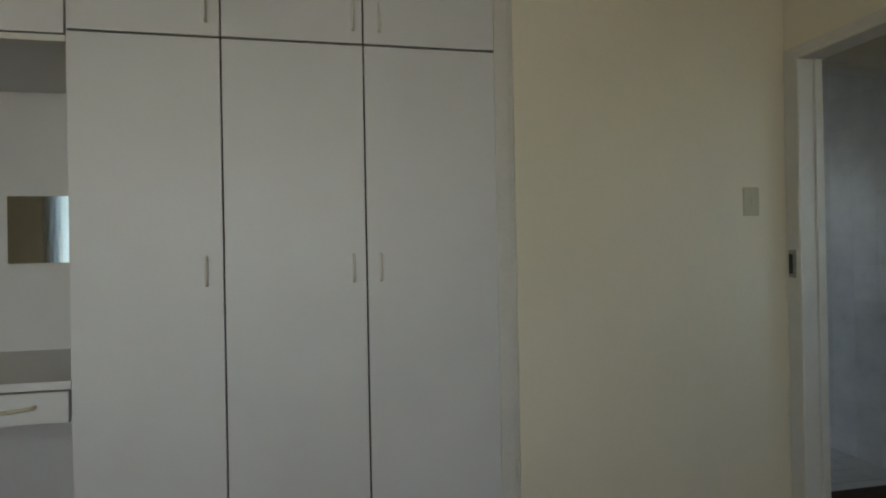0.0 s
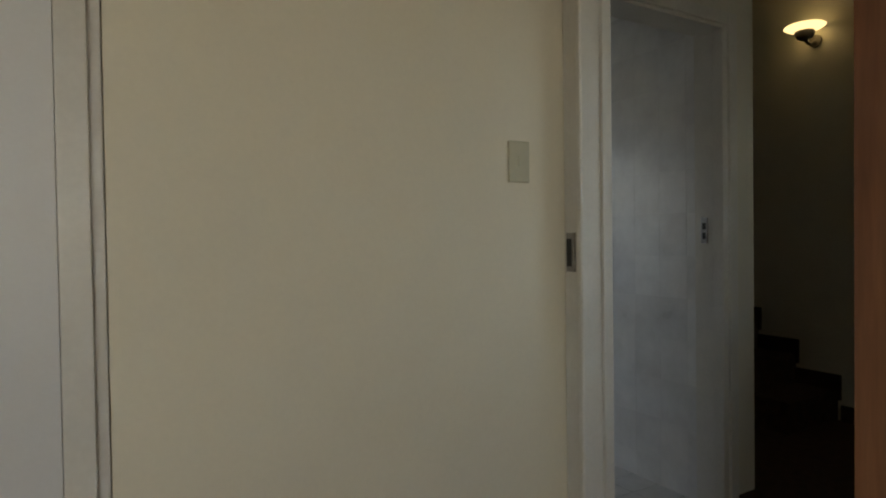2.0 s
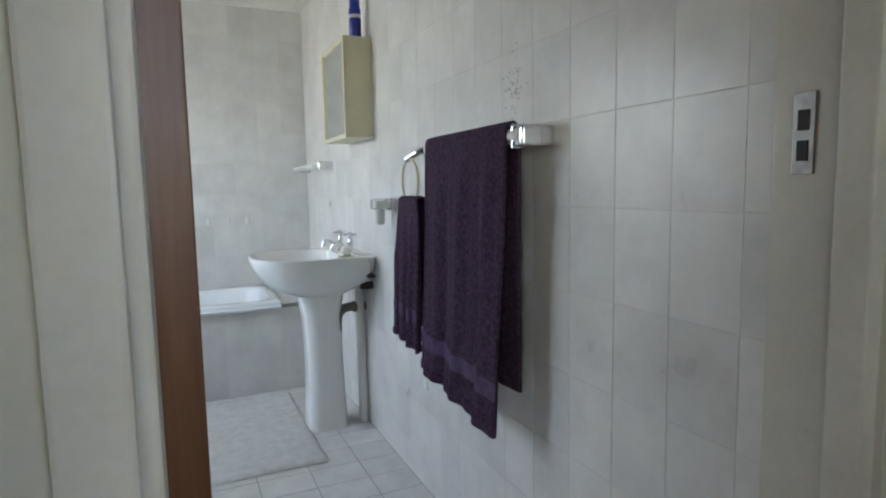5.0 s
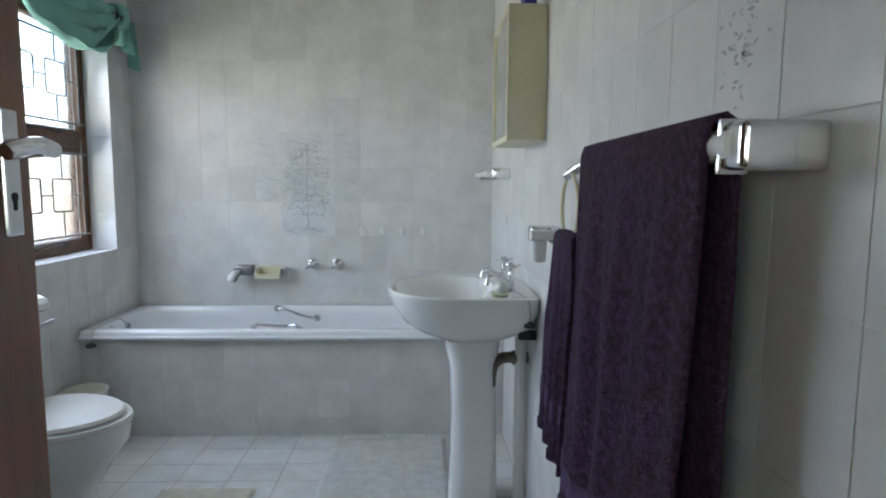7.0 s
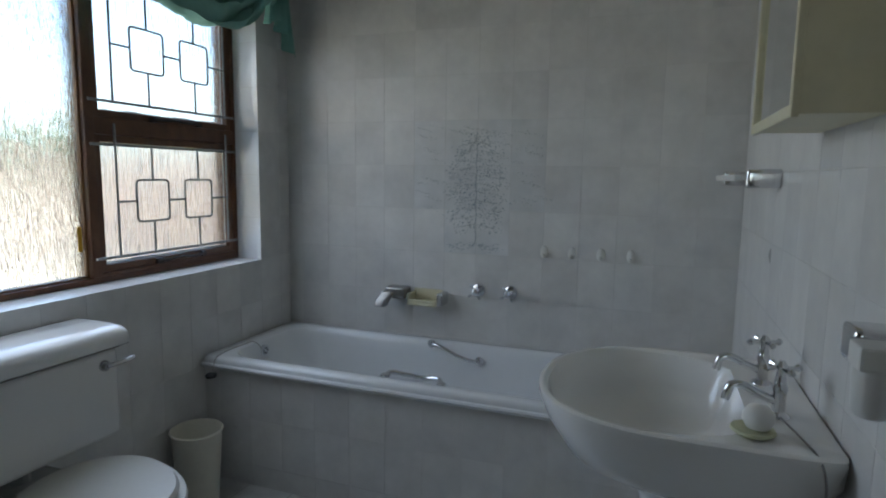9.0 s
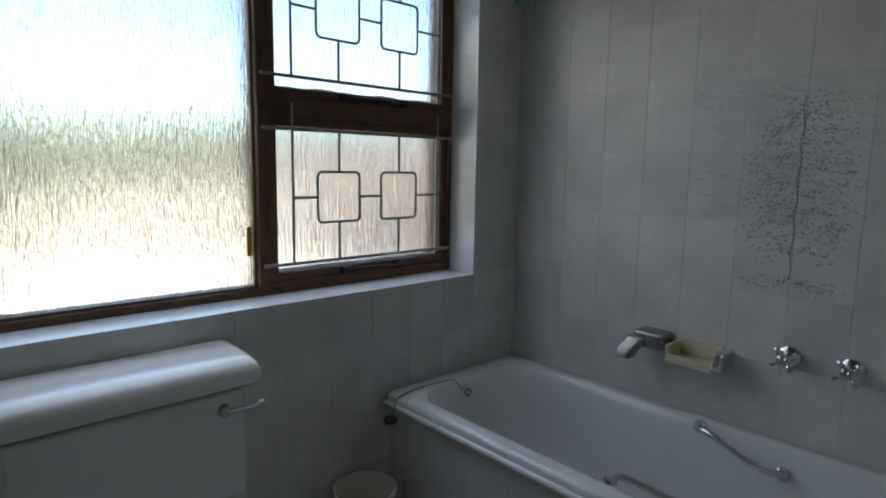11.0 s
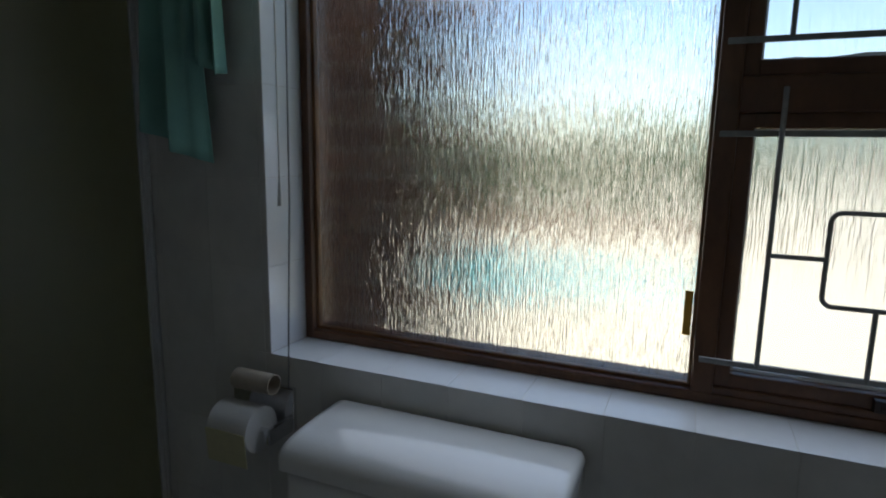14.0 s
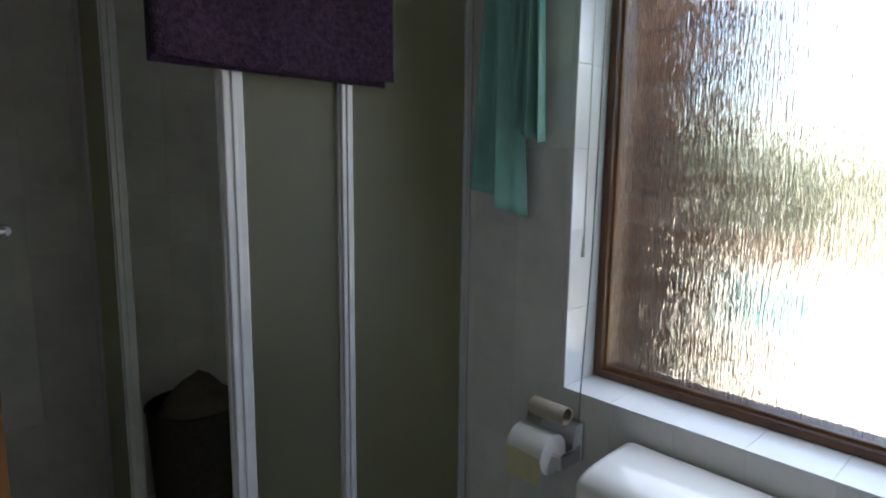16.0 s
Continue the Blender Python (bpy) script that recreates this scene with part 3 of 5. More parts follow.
hedge("hedge", -13.9, -12.9, -8, -0.4, 2.0, 3, "dense green garden hedge beyond the pool", 0.16)
hedge("hedge", -27.0, -25.5, -4, 14, 4.2, 6, "tall green hedge at the far end of the garden", 0.03)
solo("planter_wall", join(box(-12.78, -12.62, -8, -0.4, -0.36, 0.06, 0.01), box(-12.8, -12.6, -8.02, -0.38, 0.06, 0.1, 0.008)), M_SOIL, "low brown masonry planter wall before the hedge", "garden wall", "structure")
hedge("shrub", -13.0, -9.5, 5.0, 6.5, 2.9, 8, "green garden shrub beside the lawn")
house_wing = thing("house_wing", (-3.6, -2.93, -0.35), "red brick outside wall of the house", "wall", kind="structure")
part("core", box(-3.05, -2.62, -2.855, -1.68, -0.5, 3.0), M_PAVING, house_wing)

# ---- wardrobe ----
ED = [-3.747, -3.283, -2.812, -2.339]
DOOR_TOP = 1.942


def bow_handle(z0, z1, x, parent, y=BED_N - 0.02):
    part("handle", tube(curve([(x, y + 0.002, z0), (x, y - 0.014, z0 + 0.004), (x, y - 0.017, (z0 + z1) / 2), (x, y - 0.014, z1 - 0.004), (x, y + 0.002, z1)], 4), 0.0046, 8), M_GLOSSWHITE, parent, "cream bow handle", smooth=True)


def wardrobe_unit(i, hx):
    x0, x1 = ED[i], ED[i + 1]
    w = thing("wardrobe", ((x0 + x1) / 2, -3.45, 0), "tall white laminate built-in wardrobe with closed door", "wardrobe", "row of built-in wardrobes")
    # carcass takes the gap shade as its colour
    part("body", boxes((x0, x0 + 0.016, BED_N, -3.01, 0.0, CEIL - 0.002), (x1 - 0.016, x1, BED_N, -3.01, 0.0, CEIL - 0.002), (x0 + 0.016, x1 - 0.016, -3.04, -3.01, 0, CEIL - 0.002), (x0 + 0.016, x1 - 0.016, BED_N, -3.04, 0.0, 0.09),
                       (x0 + 0.016, x1 - 0.016, BED_N, -3.04, DOOR_TOP - 0.01, DOOR_TOP + 0.006), (x0 + 0.016, x1 - 0.016, BED_N, -3.04, CEIL - 0.03, CEIL - 0.002)), M_SHADOWGAP, w, "dark carcass in the gaps")
    d = part("door", box(x0 + 0.003, x1 - (0.0005 if i == 2 else 0.003), BED_N - 0.02, BED_N - 0.001, 0.06, DOOR_TOP - 0.004, 0.0015), M_LAMINATE, w, "tall plain white door")
    bow_handle(1.121, 1.213, hx, d)
    u = part("top_door", box(x0 + 0.003, x1 - (0.0005 if i == 2 else 0.003), BED_N - 0.02, BED_N - 0.001, DOOR_TOP + 0.004, CEIL - 0.012, 0.0015), M_LAMINATE, w, "short plain white top door")
    bow_handle(1.992, 2.085, hx + 0.01, u)


wardrobe_unit(0, -3.338)
wardrobe_unit(1, -2.857)
wardrobe_unit(2, -2.765)
solo("wardrobe_trim", join(box(-2.3388, -2.285, BED_N - 0.021, -3.1, 0, CEIL - 0.001, 0.003), box(-2.296, -2.262, BED_N - 0.005, -3.4, 0, CEIL - 0.001, 0.004)), M_GLOSSWHITE, "white painted trim strip beside the wardrobe", "trim", "structure")
desk = thing("dressing_table", (-4.2, -3.45, 0), "white built-in dressing table with a drawer", "dressing table")
part("top", box(NICHE_W + 0.001, ED[0] - 0.002, BED_N - 0.012, -3.012, 0.805, 0.832, 0.002), M_LAMINATE, desk)
dr = part("drawer", box(-4.45, ED[0] - 0.008, BED_N - 0.018, BED_N + 0.002, 0.702, 0.8, 0.002), M_LAMINATE, desk, "white drawer front")
part("handle", tube(curve([(-4.15, BED_N - 0.016, 0.752), (-4.13, BED_N - 0.045, 0.752), (-3.98, BED_N - 0.05, 0.748), (-3.86, BED_N - 0.045, 0.757), (-3.85, BED_N - 0.016, 0.757)], 5), 0.006, 8), M_SWITCH, dr, "cream bow handle", smooth=True)
part("drawer_box", box(-4.44, ED[0] - 0.02, BED_N + 0.004, -3.05, 0.71, 0.795), M_LAMINATE, desk)
part("side", box(ED[0] - 0.006, ED[0] - 0.001, BED_N + 0.001, -3.012, 0, DOOR_TOP), M_LAMINATE, desk)
solo("niche_back", boxes((NICHE_W + 0.002, ED[0] - 0.008, -3.03, -3.006, 0.0, CEIL - 0.004)), M_LAMINATE, "white panel at the back of the niche", "panel", "structure")
top = thing("wall_cabinet", (-4.2, -3.4, 1.92), "white laminate cabinet above the dressing table", "cabinet")
part("body", boxes((NICHE_W + 0.002, ED[0] - 0.001, BED_N + 0.001, -3.034, 1.925, CEIL - 0.004)), M_LAMINATE, top)
part("door", box(-4.3, ED[0] - 0.004, BED_N - 0.02, BED_N - 0.001, 1.93, CEIL - 0.012, 0.0015), M_LAMINATE, top)
part("rail", box(NICHE_W + 0.002, ED[0] - 0.001, BED_N - 0.014, BED_N + 0.016, 1.905, 1.926, 0.002), M_GLOSSWHITE, top)
mir = thing("mirror", (-4.1, -3.036, 1.2), "small frameless wall mirror in the niche", "mirror")
part("glass", box(-4.255, -3.86, -3.036, -3.031, 1.20, 1.485, 0.001), M_MIRROR, mir)
# bedroom window with net curtain
bw = thing("window_2", (-4.6, BED_S - 0.12, BWS), "bedroom window behind a white net curtain", "window", kind="structure")
ya, yb = BED_S - 0.16, BED_S - 0.1
part("window_frame", join(box(BW0, BW0 + 0.05, ya, yb, BWS, BWH, 0.003), box(BW1 - 0.05, BW1, ya, yb, BWS, BWH, 0.003), box(BW0 + 0.05, BW1 - 0.05, ya, yb, BWS, BWS + 0.05, 0.003), box(BW0 + 0.05, BW1 - 0.05, ya, yb, BWH - 0.05, BWH, 0.003), box(-3.88, -3.82, ya, yb, BWS + 0.05, BWH - 0.05, 0.003)), M_WOOD, bw)
gp = part("pane", box(BW0 + 0.04, BW1 - 0.04, BED_S - 0.131, BED_S - 0.127, BWS + 0.04, BWH - 0.04), M_CLEAR, bw)
gp.visible_shadow = False
for x0, x1 in ((-5.9, -5.4), (-2.5, -2.0)):
    solo("net_curtain", sheet(lambda u, v: Vector((x0 + (x1 - x0) * u, BED_S + 0.065 + 0.02 * math.sin(u * 34) + 0.008 * math.sin(u * 81 + v * 3), 0.35 + 1.85 * v)), 70, 14), M_NET, "white net curtain hanging beside the window", "curtain", smooth=True, solid=0.002)
# invented window round the added hall lamp, always out of view
hw = thing("added_hall_window", (-0.4, HALL_S - 0.08, 1.0), "small wooden hall window", "window", kind="structure")
part("window_frame", join(box(-0.8, -0.76, HALL_S - 0.1, HALL_S - 0.06, 1.0, 2.0, 0.003), box(-0.04, 0.0, HALL_S - 0.1, HALL_S - 0.06, 1.0, 2.0, 0.003), box(-0.76, -0.04, HALL_S - 0.1, HALL_S - 0.06, 1.0, 1.04, 0.003), box(-0.76, -0.04, HALL_S - 0.1, HALL_S - 0.06, 1.96, 2.0, 0.003)), M_WOOD, hw)
hp = part("pane", box(-0.77, -0.03, HALL_S - 0.082, HALL_S - 0.078, 1.03, 1.97), M_GLASSFINE, hw)
hp.visible_shadow = False
sw = thing("light_switch", (-1.262, BED_N, 1.34), "beige rocker light switch plate on the cream wall", "light switch")
part("plate", box(-1.298, -1.227, BED_N - 0.009, BED_N - 0.0005, 1.338, 1.453, 0.004), M_SWITCH, sw)
part("rocker", box(-1.268, -1.257, BED_N - 0.014, BED_N - 0.008, 1.383, 1.41, 0.002), M_SWITCH, sw)

# ---- hall: stairs and lamp ----
STEPS = [(-3.09, 0.19), (-2.83, 0.38), (-2.57, 0.57), (-2.31, 0.76), (-2.05, 0.95), (-1.79, 1.14)]
stairs = thing("stairs", (1.5, -2.4, 0), "dark carpeted stairs along the hall wall", "stairs")
for i, (y0, z) in enumerate(STEPS):
    y1 = STEPS[i + 1][0] if i + 1 < len(STEPS) else STAIR_N - 0.002
    part("step", box(1.2, HALL_E - 0.002, y0, y1, 0, z, 0.006), M_CARPET, stairs)
    part("stringer", box(HALL_E - 0.02, HALL_E - 0.0025, y0 - 0.02, y1, z - 0.06, z + 0.1, 0.002), M_BROWN, stairs, "dark stepped skirting")
solo("skirting_stairs", box(HALL_E - 0.02, HALL_E - 0.0025, HALL_S, STEPS[0][0] - 0.022, 0, 0.1, 0.002), M_BROWN, "dark brown skirting board", "skirting", "structure")
LX, LY, LZ = 1.62, -2.96, 2.5
lamp = thing("wall_lamp", (LX, LY, LZ), "lit amber glass wall uplighter with a bronze cup", "lamp")
part("shade", lathe([(0.05, -0.03), (0.10, -0.012), (0.118, 0.0), (0.11, 0.008), (0.05, 0.0)], (LX, LY, LZ), 32), M_LAMP, lamp, "glowing amber glass dish", smooth=True)
part("cup", lathe([(0.02, -0.085), (0.045, -0.07), (0.058, -0.04), (0.055, -0.022)], (LX, LY, LZ), 24), M_PIPE, lamp, "bronze cup", smooth=True)
part("arm", tube(curve([(LX, LY, LZ - 0.08), (LX + 0.05, LY, LZ - 0.1), (HALL_E - 0.001, LY, LZ - 0.07)], 5), 0.01, 8), M_PIPE, lamp, smooth=True)
part("wall_plate", lathe([(0.04, -0.012), (0.04, 0)], (HALL_E - 0.001, LY, LZ - 0.07), 18, "x"), M_PIPE, lamp)

# ---- bath ----
def bath():
    b = thing("bathtub", (-1.15, -0.31, 0), "white enamelled built-in bathtub with chrome grips", "bathtub")
    cx, cy, hx, hy = -1.1535, -0.318, 0.8595, 0.316
    ix, iy = cx + 0.008, cy + 0.004
    rings = [rounded(cx, cy, hx, hy, 0.03, 0.478), rounded(cx, cy, hx, hy, 0.03, 0.512), rounded(cx, cy, hx - 0.004, hy - 0.004, 0.03, 0.521), rounded(cx, cy, hx - 0.012, hy - 0.012, 0.03, 0.525),
             rounded(cx, cy, hx - 0.05, hy - 0.046, 0.09, 0.526), rounded(ix, iy, hx - 0.064, hy - 0.058, 0.115, 0.519), rounded(ix, iy, hx - 0.074, hy - 0.067, 0.125, 0.495), rounded(ix, iy, hx - 0.082, hy - 0.074, 0.13, 0.45),
             rounded(ix + 0.0, iy, hx - 0.11, hy - 0.09, 0.135, 0.29), rounded(ix, iy, hx - 0.15, hy - 0.11, 0.135, 0.17), rounded(ix, iy, hx - 0.19, hy - 0.135, 0.13, 0.135), rounded(ix, iy, hx - 0.26, hy - 0.17, 0.12, 0.125)]
    part("tub", loft(rings, False, True), M_ENAMEL, b, smooth=True)
    part("edge_bead", tube([(-2.005, cy - hy - 0.001, 0.492), (-0.3, cy - hy - 0.001, 0.492)], 0.009, 8), M_ENAMEL, b, smooth=True)
    for y, s, z0, z1 in ((-0.078, 1, 0.518, 0.464), (-0.568, -1, 0.527, 0.522)):
        g = part("grip", tube(curve([(-1.218, y, z0), (-1.205, y - s * 0.03, z0 + 0.005), (-1.16, y - s * 0.042, z0), (-1.08, y - s * 0.046, (z0 + z1) / 2 - 0.004), (-1.02, y - s * 0.036, z1 + 0.006), (-0.995, y, z1)], 6), 0.0085, 10), M_CHROME, b, "chrome grab grip", smooth=True)
        for x, z in ((-1.218, z0), (-0.995, z1)):
            part("boss", lathe([(0.019, -0.004), (0.017, 0.004), (0.008, 0.008)], (x, y - s * 0.004, z), 16, "z" if s < 0 else "y"), M_CHROME, g, smooth=True)
    o = part("overflow", join(lathe([(0.026, -0.004), (0.026, 0.004), (0.018, 0.007), (0.006, 0.007)], (-1.928, -0.337, 0.474), 18, "x")), M_CHROME, b, "chrome overflow rose", smooth=True)
    part("hole", join(*[lathe([(0.004, 0.0065), (0.004, 0.0085)], (-1.928, -0.337 + 0.012 * math.cos(k), 0.474 + 0.012 * math.sin(k)), 8, "x") for k in range(0, 6)]), M_BLACK, o)
    part("chain", tube(curve([(-1.922, -0.342, 0.468), (-1.928, -0.40, 0.53), (-1.945, -0.46, 0.531), (-1.95, -0.54, 0.53), (-1.938, -0.615, 0.53), (-1.934, -0.643, 0.518), (-1.932, -0.658, 0.478)], 6), 0.0022, 6), M_STEEL, b, "thin metal chain")
    part("plug", lathe([(0.02, 0), (0.023, 0.008), (0.018, 0.016), (0.006, 0.02)], (-1.932, -0.668, 0.456), 16), M_BLACK, b, "black rubber plug", smooth=True)


bath()
panel = structure("bath_panel", boxes((WEST, EAST, -0.608, -0.575, 0, 0.477), (-0.292, EAST, -0.575, 0.0, 0.3, 0.498), (WEST, -0.292, -0.575, -0.57, 0, 0.473)), M_GROUT, "grey-white tiled bath panel and ledge", "bath panel")


def cross_tap(x, z):
    t = thing("bath_tap", (x, -0.03, z), "chrome cross-head wall tap above the bath", "tap", "bath taps")
    part("flange", lathe([(0.03, -0.001), (0.028, -0.01), (0.016, -0.016)], (x, 0, z), 18, "y"), M_CHROME, t, smooth=True)
    part("spindle", lathe([(0.014, -0.012), (0.013, -0.05), (0.017, -0.055), (0.015, -0.068), (0.005, -0.072)], (x, 0, z), 14, "y"), M_CHROME, t, smooth=True)
    for k in range(4):
        a = radians(35 + 90 * k)
        e = Vector((math.cos(a), 0, math.sin(a)))
        p = Vector((x, -0.058, z))
        part("spoke", tube([p + e * 0.012, p + e * 0.024, p + e * 0.032, p + e * 0.038], [0.005, 0.0045, 0.008, 0.004], 8), M_CHROME, t, smooth=True)


cross_tap(-1.028, 0.762)
cross_tap(-0.884, 0.764)
sp = thing("bath_spout", (-1.41, -0.05, 0.70), "grey chrome wall-mounted bath spout", "spout")
part("body", join(box(-1.455, -1.355, -0.075, -0.001, 0.705, 0.758, 0.012, 3), loft([rounded(-1.44, -0.06, 0.03, 0.03, 0.012, 0.735), rounded(-1.46, -0.085, 0.028, 0.03, 0.012, 0.70), rounded(-1.465, -0.095, 0.024, 0.026, 0.012, 0.672)])), M_STEEL, sp, smooth=True)
dish = thing("soap_dish", (-1.25, -0.05, 0.69), "cream soap dish with chrome bracket", "soap dish")
part("tray", join(box(-1.335, -1.2, -0.1, -0.002, 0.688, 0.698, 0.003), box(-1.335, -1.2, -0.012, -0.002, 0.698, 0.75, 0.003), box(-1.335, -1.326, -0.1, -0.012, 0.698, 0.74, 0.003), box(-1.335, -1.2, -0.1, -0.093, 0.698, 0.715, 0.003)), M_CREAMPLASTIC, dish)
part("bracket", box(-1.2, -1.172, -0.085, -0.001, 0.69, 0.745, 0.006), M_CHROME, dish, "chrome bracket")
for k in range(4):
    x = -0.745 + 0.117 * k
    h = thing("hook", (x, -0.02, 0.93), "small white oval plastic wall hook", "hook", "row of white hooks")
    part("pad", loft([[Vector((x + s * 0.016 * math.cos(a), y, 0.951 + s * 0.027 * math.sin(a))) for a in [q * math.tau / 18 for q in range(18)]] for s, y in ((1, 0.001), (1, -0.006), (0.7, -0.01))]), M_PLASTIC, h, smooth=True)
    part("peg", tube([(x, -0.008, 0.94), (x, -0.02, 0.934), (x, -0.024, 0.944)], 0.005, 8), M_PLASTIC, h, smooth=True)


# ---- basin ----
def basin():
    cy, rim = -1.2, 0.84
    b = thing("washbasin", (-0.22, cy, 0), "white ceramic pedestal washbasin with chrome pillar taps", "washbasin")

    def ring(a, w, x0, z, back=-0.004, n=44, square=0.85):
        pts = []
        for k in range(n):
            t = k * math.tau / n
            c, s = math.cos(t), math.sin(t)
            e = 0.85 if c < 0 else square
            c, s = math.copysign(abs(c) ** e, c), math.copysign(abs(s) ** e, s)
            pts.append(Vector((min(x0 + a * c, back), cy + w * s, z)))
        return pts
    outer = [ring(a, w, x, z, square=q) for a, w, x, z, q in ((0.10, 0.09, -0.2, 0.645, 0.8), (0.135, 0.12, -0.21, 0.652, 0.75), (0.185, 0.17, -0.222, 0.68, 0.6), (0.235, 0.232, -0.232, 0.72, 0.4), (0.268, 0.262, -0.24, 0.785, 0.3), (0.282, 0.275, -0.242, 0.828, 0.3), (0.28, 0.274, -0.243, 0.838, 0.3))]
    inner = [ring(0.274, 0.268, -0.243, 0.841, square=0.3), ring(0.266, 0.26, -0.246, 0.8405, square=0.35), ring(0.212, 0.244, -0.292, 0.836, -0.126), ring(0.2, 0.232, -0.296, 0.812, -0.132), ring(0.18, 0.205, -0.3, 0.77, -0.145), ring(0.145, 0.165, -0.29, 0.725, -0.165), ring(0.08, 0.09, -0.28, 0.70, -0.2), ring(0.03, 0.035, -0.27, 0.695, -0.24)]
    part("bowl", loft(outer + inner), M_CERAMIC, b, smooth=True)
    ped = [rounded(-0.2, cy, 0.095, 0.095, 0.05, 0.0), rounded(-0.2, cy, 0.094, 0.094, 0.05, 0.03), rounded(-0.2, cy, 0.088, 0.088, 0.05, 0.15), rounded(-0.2, cy, 0.084, 0.082, 0.05, 0.35), rounded(-0.205, cy, 0.088, 0.085, 0.055, 0.55), rounded(-0.21, cy, 0.105, 0.1, 0.06, 0.648)]
    part("pedestal", loft(ped), M_CERAMIC, b, "white ceramic pedestal", smooth=True)
    for dy in (-0.092, 0.092):
        y = cy + dy
        t = part("tap", join(lathe([(0.022, 0.0), (0.02, 0.008), (0.011, 0.016), (0.011, 0.05), (0.014, 0.058), (0.01, 0.07), (0.008, 0.095), (0.011, 0.1), (0.005, 0.11)], (-0.075, y, rim - 0.008), 16),
                             tube(curve([(-0.08, y, rim + 0.026), (-0.105, y, rim + 0.034), (-0.135, y, rim + 0.048), (-0.156, y, rim + 0.044), (-0.164, y, rim + 0.018)], 5), 0.008, 10)), M_CHROME, b, "chrome pillar tap", smooth=True)
        for k in range(4):
            a = radians(20 + 90 * k)
            e = Vector((math.cos(a), math.sin(a), 0.0))
            p = Vector((-0.075, y, rim + 0.088))
            part("spoke", tube([p + e * 0.01, p + e * 0.022, p + e * 0.03, p + e * 0.036], [0.0045, 0.004, 0.0075, 0.004], 8), M_CHROME, t, "chrome cross spoke", smooth=True)
    py = cy - 0.05
    part("waste_pipe", tube(curve([(-0.14, py, 0.47), (-0.139, py, 0.51), (-0.13, py, 0.548), (-0.105, py, 0.572), (-0.07, py, 0.578), (0.004, py, 0.575)], 6), 0.021, 14), M_PIPE, b, "brown-grey waste pipe elbow", smooth=True)
    part("pipe_collar", tube([(-0.06, py, 0.577), (-0.025, py, 0.576)], 0.027, 14), M_PIPE, b, smooth=True)
    part("supply_pipe", tube([(-0.03, cy - 0.06, 0.005), (-0.03, cy - 0.06, 0.70)], 0.022, 10), M_PLASTIC, b, "white painted supply pipe")
    part("bracket", box(-0.06, -0.001, cy - 0.2, cy - 0.17, 0.682, 0.713, 0.003), M_BLACK, b, "dark wall bracket")
    part("chain", tube(curve([(-0.075, cy - 0.115, rim + 0.004), (-0.06, cy - 0.19, rim + 0.004), (-0.045, cy - 0.26, rim - 0.002), (-0.04, cy - 0.287, rim - 0.03), (-0.04, cy - 0.287, rim - 0.07)], 5), 0.002, 6), M_STEEL, b, "thin plug chain")
    part("plug", lathe([(0.019, 0), (0.021, 0.008), (0.01, 0.014), (0.005, 0.02)], (-0.04, cy - 0.29, rim - 0.09), 14), M_BLACK, b, "black rubber plug", smooth=True)


basin()
soap = thing("soap", (-0.13, -1.388, 0.84), "white soap bar on a pale green dish", "soap")
part("bar", lathe([(0.004, 0.006), (0.019, 0.009), (0.026, 0.022), (0.025, 0.034), (0.017, 0.045), (0.004, 0.049)], (-0.122, -1.392, 0.841), 22), M_PLASTIC, soap, smooth=True)
part("rack", lathe([(0.028, -0.002), (0.036, 0.004), (0.034, 0.008), (0.02, 0.006)], (-0.13, -1.396, 0.841), 20), M_SOAP, soap, "pale green dish")

# ---- cabinet and wall fittings ----
cab = thing("mirror_cabinet", (-0.065, -1.27, 1.36), "cream wall cabinet with mirrored sliding doors", "cabinet")
CY0, CY1, CZ0, CZ1 = -1.475, -1.075, 1.362, 1.785
for y in (CY0, CY1 - 0.014):
    part("side", box(-0.118, -0.001, y, y + 0.014, CZ0, CZ1, 0.002), M_CREAMPLASTIC, cab)
part("bottom", box(-0.118, -0.001, CY0 + 0.012, CY1 - 0.012, CZ0, CZ0 + 0.014, 0.002), M_CREAMPLASTIC, cab)
part("top", box(-0.118, -0.001, CY0 + 0.012, CY1 - 0.012, CZ1 - 0.014, CZ1, 0.002), M_CREAMPLASTIC, cab)
part("back", box(-0.012, -0.001, CY0 + 0.01, CY1 - 0.01, CZ0 + 0.01, CZ1 - 0.01), M_CREAMPLASTIC, cab)
part("door_frame", join(box(-0.128, -0.117, CY0, CY0 + 0.018, CZ0 - 0.004, CZ1, 0.002), box(-0.128, -0.117, CY1 - 0.018, CY1, CZ0 - 0.004, CZ1, 0.002), box(-0.128, -0.117, CY0 + 0.016, CY1 - 0.016, CZ0 - 0.004, CZ0 + 0.016, 0.002), box(-0.128, -0.117, CY0 + 0.016, CY1 - 0.016, CZ1 - 0.016, CZ1, 0.002)), M_CREAMPLASTIC, cab)
part("mirror", box(-0.1235, -0.118, CY0 + 0.016, (CY0 + CY1) / 2, CZ0 + 0.014, CZ1 - 0.014), M_MIRROR, cab, "mirror door")
part("mirror", box(-0.1205, -0.1165, (CY0 + CY1) / 2 - 0.01, CY1 - 0.016, CZ0 + 0.014, CZ1 - 0.014), M_MIRROR, cab, "mirror door")
can = thing("spray_can", (-0.055, -1.42, CZ1), "dark blue spray can on the cabinet", "spray can")
part("body", lathe([(0.024, 0.0), (0.026, 0.003), (0.026, 0.12), (0.022, 0.135)], (-0.055, -1.42, CZ1), 20), M_BLUE, can, smooth=True)
